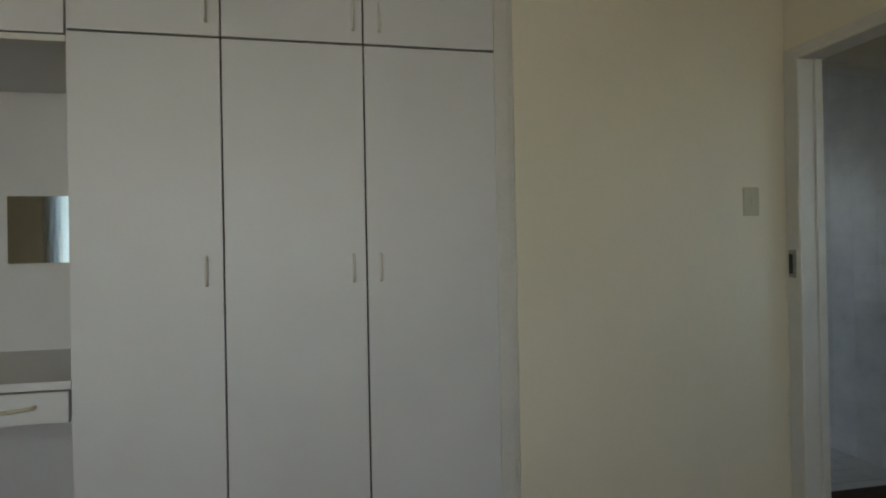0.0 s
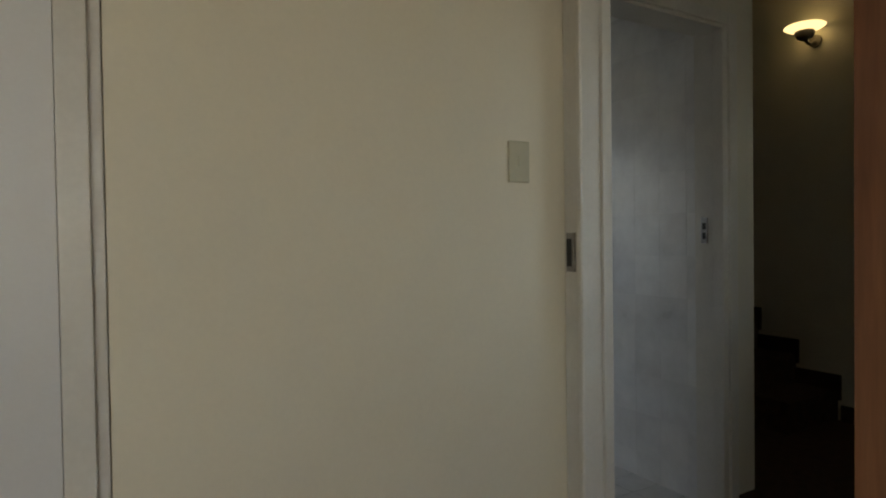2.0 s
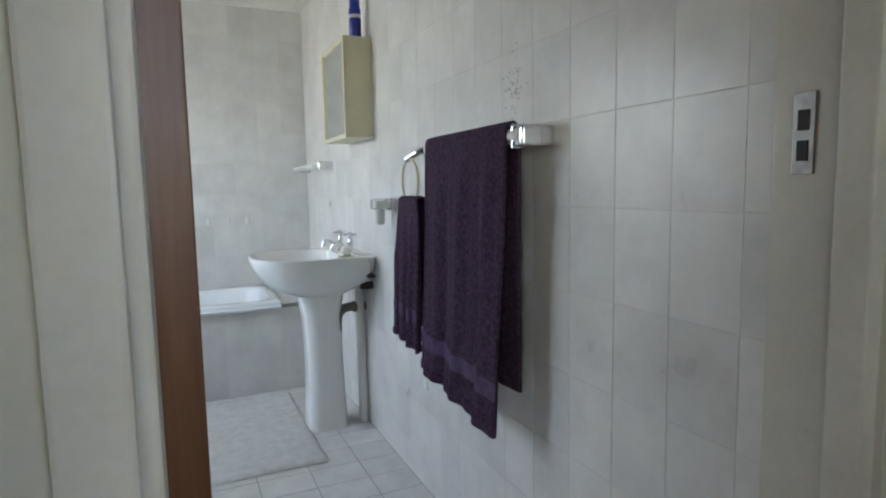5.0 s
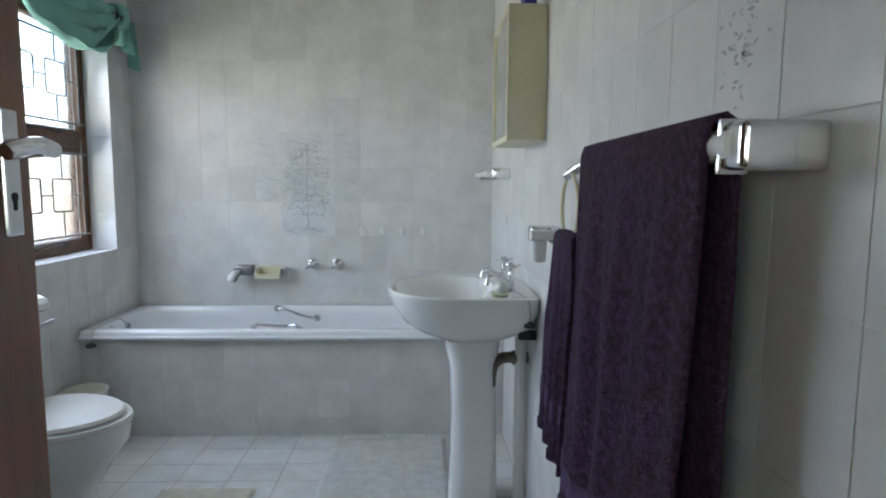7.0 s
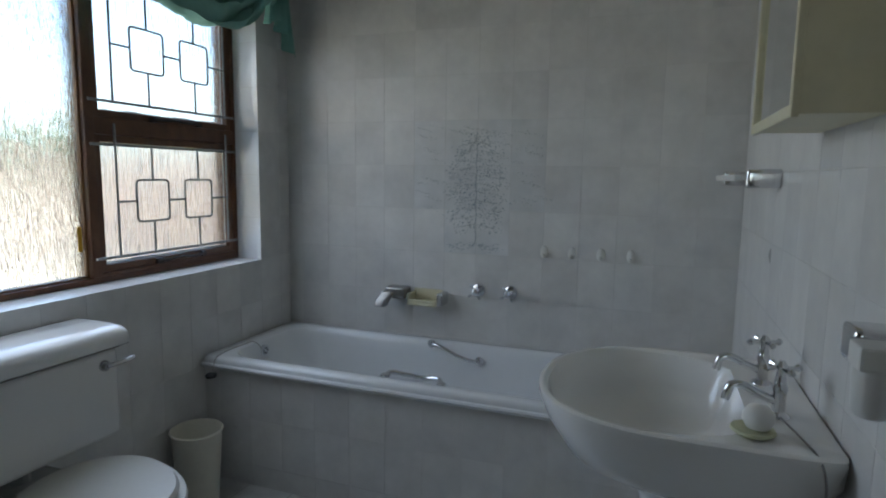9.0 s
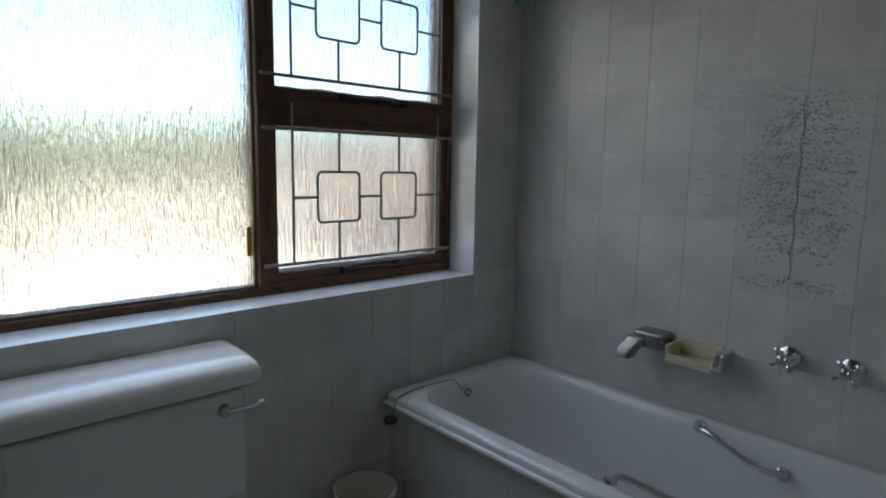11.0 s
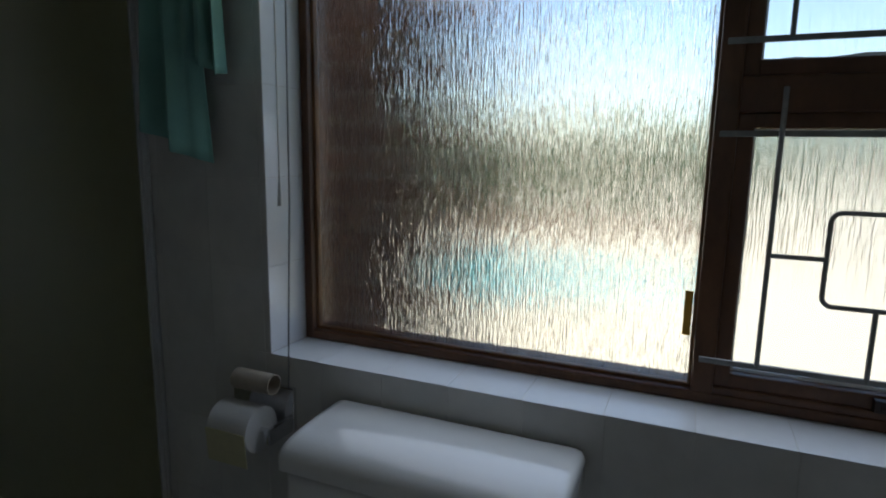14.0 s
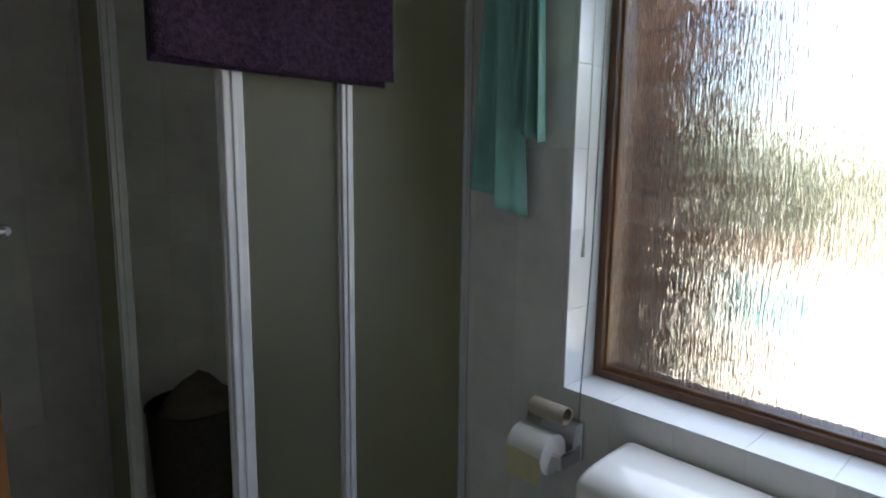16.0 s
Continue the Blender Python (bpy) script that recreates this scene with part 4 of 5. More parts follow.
part("cap", lathe([(0.022, 0.13), (0.022, 0.17), (0.016, 0.178)], (-0.055, -1.42, CZ1), 20), M_BLUE, can, smooth=True)
part("label_band", lathe([(0.0264, 0.085), (0.0264, 0.1)], (-0.055, -1.42, CZ1), 20, cap0=False, cap1=False), M_PLASTIC, can, "white band", smooth=True)


def bracket(name, y, z, label, length=0.09, h=0.05):
    t = thing(name, (-0.04, y, z), label, name.replace("_", " "))
    part("mount", box(-0.085, -0.001, y - 0.02, y + 0.02, z - h / 2, z + h / 2, 0.008, 3), M_CHROME, t, "chrome mount", smooth=True)
    return t


sh = bracket("glass_shelf", -0.70, 1.27, "white glass shelf on chrome brackets")
part("shelf", box(-0.11, -0.02, -0.68, -0.12, 1.262, 1.280, 0.003), M_PLASTIC, sh, "milky shelf")
part("mount", box(-0.085, -0.001, -0.14, -0.10, 1.245, 1.295, 0.008, 3), M_CHROME, sh, "chrome mount", smooth=True)
tb = thing("tumbler_holder", (-0.05, -1.69, 1.03), "chrome and plastic toothbrush holder on the tiles", "tumbler holder")
part("mount", join(box(-0.03, -0.001, -1.735, -1.635, 1.05, 1.10, 0.01, 3), box(-0.085, -0.028, -1.705, -1.65, 1.055, 1.1, 0.008, 3)), M_CHROME, tb, "chrome mount", smooth=True)
part("tray", box(-0.09, -0.02, -1.745, -1.7, 1.062, 1.09, 0.004), M_PLASTIC, tb, "milky plastic tray")
part("cup", lathe([(0.017, -0.052), (0.021, -0.045), (0.023, 0.0), (0.023, 0.012)], (-0.055, -1.678, 1.045), 18), M_PLASTIC, tb, "white cup", smooth=True)
ring_ = thing("towel_ring", (-0.04, -2.03, 1.10), "chrome mounted cream plastic towel ring", "towel ring")
part("arm", tube(curve([(-0.001, -2.10, 1.272), (-0.035, -2.07, 1.262), (-0.06, -2.015, 1.238)], 5), [0.0125] * 10 + [0.0115], 12), M_CHROME, ring_, "chrome arm", smooth=True)
part("ring", tube([(-0.055, -2.03 + 0.075 * math.sin(a), 1.163 + 0.078 * math.cos(a)) for a in [k * math.tau / 36 for k in range(36)]], 0.0048, 8, True), M_CREAMPLASTIC, ring_, smooth=True)


def hung_towel(name, y0, y1, xr, zr, drop_f, drop_b, label, seed, pleat=0.012, lean=0.0, gather=0.0, droop=0.0):
    t = thing(name, (xr, (y0 + y1) / 2, zr - drop_f), label, "towel")
    total = drop_f + drop_b + 0.05

    def at(u, v):
        s = v * total
        w = gather * (1 - min(1.0, abs(s - drop_b) / 0.25))
        uu = 0.5 + (u - 0.5) * (1 - w)
        y = y0 + (y1 - y0) * uu
        fold = math.sin(uu * 19 + seed) * 0.55 + math.sin(uu * 43 + seed * 2) * 0.25 + noise.noise((uu * 5, v * 3, seed)) * 0.7
        if s < drop_b:
            x, z = xr + 0.017, zr - (drop_b - s)
            k = (drop_b - s)
            x = min(x + pleat * 0.5 * fold * min(1, k * 4), -0.012)
        elif s < drop_b + 0.05:
            a = math.pi * (s - drop_b) / 0.05
            x, z, k = xr + 0.017 * math.cos(a), zr + 0.015 * math.sin(a), 0
        else:
            k = s - drop_b - 0.05
            x, z = xr - 0.017 - 0.03 * k + pleat * fold * min(1, k * 4), zr - k
            y += lean * k + 0.012 * noise.noise((u * 3, v * 4, seed + 5)) * min(1, k * 3)
            z -= 0.05 * k * (uu - 0.5) * -1.0 + droop * k * max(0.0, 0.45 - uu)
        return Vector((x, y, z))
    part("cloth", sheet(at, 54, 90), M_PURPLE, t, smooth=True, solid=0.008)
    v0, v1 = (total - 0.135) / total, (total - 0.09) / total
    part("band", sheet(lambda u, v: at(u, v0 + (v1 - v0) * v) + Vector((-0.0055, 0, 0)), 54, 6), M_PURPLEBAND, t, "lighter woven band", smooth=True)
    part("hem", sheet(lambda u, v: at(u, 0.978 + 0.022 * v) + Vector((-0.0015, 0, 0)), 54, 3), M_PURPLE, t, "stitched hem", smooth=True, solid=0.012)
    return t


rail = thing("towel_rail", (-0.06, -2.5, 1.25), "white towel rail between chrome end brackets", "towel rail")
for y, s, d in ((-2.803, 1, 0.09), (-2.25, -1, 0.085)):
    part("bracket", box(-d, -0.001, y - 0.02, y + 0.02, 1.23, 1.262 if s < 0 else 1.279, 0.008, 3), M_CHROME, rail, "chrome end bracket", smooth=True)
    if s > 0:
        part("rim", box(-0.094, -0.062, y + 0.018, y + 0.026, 1.226, 1.283, 0.003), M_CHROME, rail, "polished rim", smooth=True)
part("bar", tube([(-0.08, -2.8, 1.256), (-0.08, -2.26, 1.256)], 0.017, 14), M_PLASTIC, rail, "white plastic bar", smooth=True)
bt = hung_towel("bath_towel", -2.765, -2.285, -0.08, 1.274, 0.73, 0.64, "thick dark purple ribbed bath towel over the rail", 2.0, 0.016, 0.05, droop=0.04)
bt_tag = part("care_tag", box(-0.118, -0.115, -2.30, -2.27, 0.50, 0.54), M_PLASTIC, bt, "small white care tag")
hung_towel("hand_towel", -2.165, -1.93, -0.055, 1.094, 0.50, 0.44, "dark purple hand towel through the towel ring", 5.0, 0.012, 0.0, 0.35)


# ---- toilet ----
def toilet():
    cy = -1.425
    t = thing("toilet", (-1.7, cy, 0), "white ceramic toilet with closed lid and low cistern", "toilet")

    def egg(x0, a, b, z, n=36):
        out = []
        for k in range(n):
            q = k * math.tau / n
            c, s = math.cos(q), math.sin(q)
            out.append(Vector((x0 - 0.03 + a * c * (1.0 if c > 0 else 0.9), cy + b * s * (1 - 0.12 * c), z)))
        return out
    part("bowl", loft([egg(-1.62, 0.15, 0.115, 0.0), egg(-1.62, 0.145, 0.11, 0.05), egg(-1.62, 0.13, 0.10, 0.16), egg(-1.60, 0.17, 0.135, 0.26), egg(-1.59, 0.215, 0.178, 0.34), egg(-1.59, 0.225, 0.188, 0.385), egg(-1.59, 0.222, 0.185, 0.405)]), M_CERAMIC, t, smooth=True)
    part("back_shelf", box(-1.99, -1.74, cy - 0.11, cy + 0.11, 0.26, 0.402, 0.03, 4), M_CERAMIC, t, smooth=True)
    part("seat", loft([egg(-1.59, 0.228, 0.192, 0.406), egg(-1.59, 0.232, 0.196, 0.415), egg(-1.59, 0.228, 0.192, 0.427)]), M_PLASTIC, t, "white plastic seat", smooth=True)
    part("lid", loft([egg(-1.595, 0.21, 0.176, 0.429), egg(-1.595, 0.214, 0.18, 0.437), egg(-1.595, 0.205, 0.172, 0.447), egg(-1.6, 0.12, 0.1, 0.453)]), M_PLASTIC, t, "closed white lid", smooth=True)
    for dy in (-0.07, 0.07):
        part("hinge", tube([(-1.805, cy + dy - 0.02, 0.427), (-1.805, cy + dy + 0.02, 0.427)], 0.012, 10), M_PLASTIC, t, smooth=True)
    part("cistern", box(-2.012, -1.808, cy - 0.235, cy + 0.237, 0.47, 0.7395, 0.02, 4), M_CERAMIC, t, smooth=True)
    prof = [(-2.012, 0.743), (-1.80, 0.743), (-1.794, 0.748), (-1.793, 0.766), (-1.797, 0.779), (-1.808, 0.790), (-1.828, 0.798), (-1.86, 0.802), (-1.92, 0.804), (-1.995, 0.804), (-2.012, 0.796)]
    lid = []
    for y, sh in ((-1.668, 0.72), (-1.666, 0.86), (-1.66, 0.95), (-1.648, 1.0), (-1.17, 1.0), (-1.158, 0.95), (-1.152, 0.86), (-1.15, 0.72)):
        lid.append([Vector((-1.9 + (x + 1.9) * (0.5 + 0.5 * sh), y, 0.743 + (z - 0.743) * sh)) for x, z in prof])
    part("cistern_lid", loft(lid), M_CERAMIC, t, "rounded white cistern lid", smooth=True)
    # thin dark strip in place of the shadow below the overhanging lid
    part("seam", box(-1.985, -1.8065, cy - 0.2365, cy + 0.2385, 0.739, 0.7435), M_BROWN, t, "dark joint under the lid")
    lv = part("flush_lever", join(lathe([(0.018, 0), (0.016, 0.01), (0.01, 0.018)], (-1.81, -1.24, 0.695), 16, "x"), tube(curve([(-1.795, -1.24, 0.695), (-1.787, -1.19, 0.697), (-1.784, -1.155, 0.702)], 5), [0.007] * 6 + [0.0065] * 4 + [0.005], 10)), M_CHROME, t, "chrome flush lever", smooth=True)
    part("flush_pipe", tube([(-1.93, cy, 0.44), (-1.93, cy, 0.37)], 0.03, 12), M_PLASTIC, t)


toilet()
bin_ = thing("waste_bin", (-1.905, -0.785, 0), "cream plastic waste bin beside the bath", "bin")
part("body", lathe([(0.07, 0.0), (0.073, 0.004), (0.092, 0.285), (0.097, 0.291), (0.093, 0.296), (0.088, 0.287), (0.069, 0.012)], (-1.905, -0.785, 0), 32), M_BIN, bin_, smooth=True)
roll = thing("toilet_roll_holder", (-1.95, -1.87, 0.7), "chrome toilet roll holder with a yellow-edged roll", "toilet roll holder")
part("mount", box(WEST + 0.001, WEST + 0.012, -1.955, -1.785, 0.70, 0.80, 0.004), M_CHROME, roll, "chrome back plate")
part("arm", join(box(WEST + 0.01, -1.925, -1.802, -1.788, 0.70, 0.735, 0.004), tube([(-1.938, -1.795, 0.727), (-1.938, -1.955, 0.727)], 0.006, 8)), M_CHROME, roll, "chrome arm")
part("paper", lathe([(0.018, -0.052), (0.05, -0.052), (0.05, 0.052), (0.018, 0.052)], (-1.938, -1.873, 0.727), 28, "y"), M_PAPER, roll, "white toilet paper", smooth=True)
part("sheet", sheet(lambda u, v: Vector((-1.885 - 0.006 * v, -1.925 + 0.104 * u, 0.735 - 0.075 * v)), 6, 6), M_YELLOW, roll, "hanging pale yellow paper", solid=0.002)
tube_ = thing("cardboard_tube", (-1.97, -1.86, 0.79), "empty cardboard roll tube on the holder", "cardboard tube")
part("tube", lathe([(0.02, -0.05), (0.0225, -0.05), (0.0225, 0.05), (0.02, 0.05)], (-1.965, -1.855, 0.82), 22, "y", False, False), M_CARD, tube_, smooth=True)

# ---- mats ----
def mat(name, x0, x1, y0, y1, m, label, seed):
    def at(u, v):
        e = min(u, 1 - u, v, 1 - v)
        return Vector((x0 + (x1 - x0) * u + 0.006 * noise.noise((v * 9, seed, 0)), y0 + (y1 - y0) * v + 0.006 * noise.noise((u * 9, seed, 4)), 0.004 + 0.010 * min(1, e * 30) + 0.0035 * noise.noise((u * 40, v * 60, seed)) + 0.003 * noise.noise((u * 6, v * 8, seed))))
    t = thing(name, ((x0 + x1) / 2, (y0 + y1) / 2, 0), label, "bath mat")
    part("rug_top", sheet(at, 64, 90), m, t, smooth=True)
    part("backing", box(x0 + 0.008, x1 - 0.008, y0 + 0.008, y1 - 0.008, 0.0005, 0.006), m, t)


mat("bath_mat", -0.815, -0.285, -1.61, -0.66, M_MAT, "pale grey-white pile bath mat on the tiles", 1)
mat("bath_mat", -1.43, -1.06, -1.74, -1.12, M_MATB, "cream pile mat in front of the toilet", 7)


# ---- curtains over the window ----
def swag():
    t = thing("curtain_valance", (-1.95, -1.0, 1.9), "mint green draped curtain swag over the window", "curtain")
    part("pole", tube([(-1.945, -2.12, 2.055), (-1.945, -0.2, 2.055)], 0.014, 12), M_WOOD, t, "wooden curtain pole")

    def loop(ya, yb, dip, name, seed):
        def at(u, v):
            y = ya + (yb - ya) * u
            sag = math.sin(math.pi * u) ** 0.8
            low = 2.07 - dip * sag * v - 0.02 * v
            crease = abs(math.sin(v * 13 + u * 5 + seed + 0.9 * noise.noise((u * 4, v * 3, seed)))) ** 0.6
            x = -1.965 + 0.075 * crease * (0.35 + 0.65 * sag) + 0.05 * v * sag + 0.02 * noise.noise((u * 9, v * 7, seed + 3))
            return Vector((x, y, low + 0.02 * math.sin(v * 24 + u * 6) + 0.012 * noise.noise((u * 12, v * 4, seed))))
        part(name, sheet(at, 60, 90), M_MINT, t, smooth=True, solid=0.002)
    loop(-2.02, -1.1, 0.27, "drape", 0)
    loop(-1.12, -0.24, 0.27, "drape", 2)
    for y, s in ((-0.24, 1), (-1.1, 2)):
        part("wrap", tube([(-1.945 + 0.045 * math.cos(a) , y + 0.05 * (a / 12.0) - 0.05, 2.05 + 0.05 * math.sin(a)) for a in [k * 0.35 for k in range(40)]], [0.016 + 0.006 * math.sin(k) for k in range(40)], 8), M_MINT, t, smooth=True)

    def tail(y0, y1, zlo0, zlo1, seed, nm):
        def at(u, v):
            y = y0 + (y1 - y0) * u
            zl = zlo0 + (zlo1 - zlo0) * u
            f = 0.35 + 0.65 * v
            yc = (y0 + y1) / 2
            return Vector((-1.945 + 0.028 * math.sin(u * 11 + seed) * f + 0.01 * math.sin(u * 23), yc + (y - yc) * f, 2.06 + (zl - 2.06) * v))
        part(nm, sheet(at, 36, 30), M_MINT, t, smooth=True, solid=0.002)
    tail(-2.095, -1.955, 1.355, 1.285, 0.5, "tail")
    tail(-1.97, -1.895, 1.5, 1.46, 2.5, "tail")
    tail(-0.27, -0.14, 1.9, 1.955, 1.0, "tail")
    tail(-0.17, -0.06, 1.93, 1.80, 3.0, "tail")


swag()
cord = thing("blind_cord", (-2.03, -1.815, 0.9), "thin white blind cord with a tassel by the window", "cord")
part("cord", tube([(-2.012, -1.81, 2.03), (-2.012, -1.812, 1.25)], 0.0022, 6), M_PLASTIC, cord)
part("tassel", lathe([(0.003, 0.05), (0.004, 0.04), (0.006, 0.0)], (-2.012, -1.812, 1.2), 10), M_PLASTIC, cord, smooth=True)
part("cord", tube([(-2.02, -1.785, 2.03), (-2.014, -1.79, 1.2), (-2.01, -1.8, 0.88), (-2.006, -1.8, 0.80)], 0.002, 6), M_BAR, cord)

# ---- shower ----
SY = -2.2
SX = -1.344
sh = thing("shower_enclosure", (-1.68, -2.7, 0), "white framed corner shower with obscured glass panels", "shower")
part("tray", join(box(WEST + 0.001, SX + 0.03, SOUTH + 0.001, SY + 0.03, 0.0, 0.12, 0.01)), M_CERAMIC, sh, "white shower tray")
for x0, x1, y0, y1 in ((WEST + 0.001, WEST + 0.02, SY - 0.015, SY + 0.015), (-1.624, -1.594, SY - 0.015, SY + 0.015), (-1.365, -1.323, SY - 0.022, SY + 0.015), (SX - 0.02, SX + 0.02, -3.048, -3.018), (SX - 0.015, SX + 0.015, SOUTH + 0.001, SOUTH + 0.022)):
    xm, ym = (x0 + x1) / 2, (y0 + y1) / 2
    post = part("post", box(x0, x1, y0, y1, 0.121, 1.93, 0.003), M_ALU, sh, "white aluminium post")
    part("rib", box(xm - 0.004, xm + 0.004, y1 - 0.002, y1 + 0.004, 0.125, 1.925, 0.002), M_ALU, post)
    part("rib", box(x1 - 0.002, x1 + 0.004, ym - 0.004, ym + 0.004, 0.125, 1.925, 0.002), M_ALU, post)
part("top_rail", box(WEST + 0.001, SX + 0.02, SY - 0.018, SY + 0.018, 1.931, 1.97, 0.003), M_ALU, sh)
part("bottom_rail", box(WEST + 0.001, SX + 0.02, SY - 0.018, SY + 0.018, 0.121, 0.15, 0.003), M_ALU, sh)
part("side_rail", box(SX - 0.018, SX + 0.018, SOUTH + 0.002, SY - 0.02, 1.931, 1.97, 0.003), M_ALU, sh)
part("side_rail", box(SX - 0.018, SX + 0.018, SOUTH + 0.002, SY - 0.02, 0.121, 0.15, 0.003), M_ALU, sh)
part("panel", box(WEST + 0.02, -1.622, SY - 0.003, SY + 0.003, 0.15, 1.931), M_SHOWER, sh, "obscured greenish panel")
part("panel", box(-1.596, -1.363, SY - 0.009, SY - 0.003, 0.15, 1.931), M_SHOWER, sh, "obscured greenish panel")
part("panel", box(SX - 0.003, SX + 0.003, SOUTH + 0.02, -3.048, 0.15, 1.931), M_SHOWER, sh, "obscured side panel")
part("towel_bar", tube([(-1.74, SY + 0.045, 1.90), (-1.17, SY + 0.045, 1.90)], 0.009, 10), M_ALU, sh, "white towel bar")
for x in (-1.609, -1.344):
    part("bar_mount", box(x - 0.01, x + 0.01, SY + 0.016, SY + 0.05, 1.888, 1.912, 0.003), M_ALU, sh)
tw = thing("towel", (-1.44, SY + 0.05, 1.58), "dark purple towel hung over the shower rail", "towel")


def towel_at(u, v):
    x = -1.70 + 0.515 * u
    s = v * 0.67
    if s < 0.32:
        return Vector((x, SY + 0.031 + 0.002 * math.sin(u * 20), 1.585 + s))
    if s < 0.36:
        a = math.pi * (s - 0.32) / 0.04
        return Vector((x, SY + 0.045 - 0.013 * math.cos(a), 1.905 + 0.012 * math.sin(a)))
    return Vector((x, SY + 0.058 + 0.006 * math.sin(u * 14 + 1) * min(1, (s - 0.36) * 5), 1.905 - (s - 0.36) - 0.008 * math.sin(u * 3)))


part("cloth", sheet(towel_at, 50, 50), M_PURPLE, tw, smooth=True, solid=0.006)
part("hem", sheet(lambda u, v: towel_at(u, 0.965 + 0.035 * v) + Vector((0, 0.002, 0)), 50, 3), M_PURPLE, tw, "stitched hem", smooth=True, solid=0.009)
bk = thing("laundry_basket", (-1.53, -3.0, 0.12), "dark laundry basket full of clothes in the shower", "laundry basket")
part("basket", lathe([(0.13, 0.0), (0.145, 0.25), (0.155, 0.47), (0.16, 0.48), (0.15, 0.48), (0.14, 0.25), (0.12, 0.02)], (-1.53, -3.0, 0.121), 36), M_BASKET, bk, smooth=True)
part("clothes", loft([[Vector((-1.53 + r * math.cos(a) * (1 + 0.1 * math.sin(3 * a)), -3.0 + r * math.sin(a) * (1 + 0.12 * math.cos(2 * a)), z + 0.03 * math.sin(2 * a + z * 9))) for a in [k * math.tau / 28 for k in range(28)]] for r, z in ((0.135, 0.55), (0.13, 0.60), (0.10, 0.645), (0.05, 0.665))]), M_LAUNDRY, bk, "pale crumpled clothes", smooth=True)

# ---- tiles ----
TW, TH, GAP = 0.149, 0.1945, 0.0016
MESHES = {}


def tile_mesh(w, h, d, mat, key):
    """A slab in its own xy plane, face up, with a chamfered edge."""
    k = (round(w, 4), round(h, 4), key)
    if k not in MESHES:
        c = 0.0005
        r = [[(-w / 2, -h / 2, -d), (w / 2, -h / 2, -d), (w / 2, h / 2, -d), (-w / 2, h / 2, -d)],
             [(-w / 2, -h / 2, -c), (w / 2, -h / 2, -c), (w / 2, h / 2, -c), (-w / 2, h / 2, -c)],
             [(-w / 2 + c, -h / 2 + c, 0), (w / 2 - c, -h / 2 + c, 0), (w / 2 - c, h / 2 - c, 0), (-w / 2 + c, h / 2 - c, 0)]]
        verts = [p for q in r for p in q]
        faces = [(a, b, b + 4, a + 4) for o in (0, 4) for a, b in ((o, o + 1), (o + 1, o + 2), (o + 2, o + 3), (o + 3, o))] + [(8, 9, 10, 11)]
        me = bpy.data.meshes.new("tile")
        me.from_pydata(verts, [], faces)
        me.materials.append(mat)
        MESHES[k] = me
    return MESHES[k]


FACES = {"north": ((1, 0, 0), (0, 0, 1), (0, -1, 0)), "east": ((0, -1, 0), (0, 0, 1), (-1, 0, 0)), "west": ((0, 1, 0), (0, 0, 1), (1, 0, 0)), "south": ((-1, 0, 0), (0, 0, 1), (0, 1, 0)), "up": ((1, 0, 0), (0, 1, 0), (0, 0, 1)), "down": ((1, 0, 0), (0, -1, 0), (0, 0, -1))}
wob = random.Random(11)


def tiles(parent, facing, plane, a0, a1, b0, b1, pa, pb, oa, ob, mat, holes=(), depth=0.0009, gap=GAP):
    """Lays tiles on a plane; a runs along the world axis across, b along the other; oa and ob give a joint's place."""
    u, v, n = (Vector(q) for q in FACES[facing])
    turn = Matrix((u, v, n)).transposed().to_4x4()
    axis_a = 0 if abs(u.x) > 0.5 else 1
    axis_b = 2 if abs(v.z) > 0.5 else 1
    axis_n = 3 - axis_a - axis_b
    base = BASE[parent]
    i0, i1 = math.floor((a0 - oa) / pa), math.ceil((a1 - oa) / pa)
    j0, j1 = math.floor((b0 - ob) / pb), math.ceil((b1 - ob) / pb)
    for i in range(i0, i1):
        for j in range(j0, j1):
            rects = [(max(a0, oa + i * pa), min(a1, oa + (i + 1) * pa), max(b0, ob + j * pb), min(b1, ob + (j + 1) * pb))]
            for h0, h1, g0, g1 in holes:
                nxt = []
                for x0, x1, y0, y1 in rects:
                    if x1 <= h0 or x0 >= h1 or y1 <= g0 or y0 >= g1:
                        nxt.append((x0, x1, y0, y1))
                        continue
                    if x0 < h0:
                        nxt.append((x0, h0, y0, y1))
                    if x1 > h1:
                        nxt.append((h1, x1, y0, y1))
                    m0, m1 = max(x0, h0), min(x1, h1)
                    if y0 < g0:
                        nxt.append((m0, m1, y0, g0))
                    if y1 > g1:
                        nxt.append((m0, m1, g1, y1))
                rects = nxt
            for x0, x1, y0, y1 in rects:
                w, h = x1 - x0 - gap, y1 - y0 - gap
                if w < 0.006 or h < 0.006:
                    continue
                o = new("tile", tile_mesh(w, h, depth, mat, mat.name + facing))
                p = Vector((0, 0, 0))
                p[axis_a], p[axis_b], p[axis_n] = (x0 + x1) / 2, (y0 + y1) / 2, plane
                tilt = Euler((wob.gauss(0, 0.0016), wob.gauss(0, 0.0016), 0)).to_matrix().to_4x4()
                o.matrix_basis = Matrix.Translation(p - base + n * wob.uniform(0.0, 0.0003)) @ turn @ tilt
                o.parent = parent


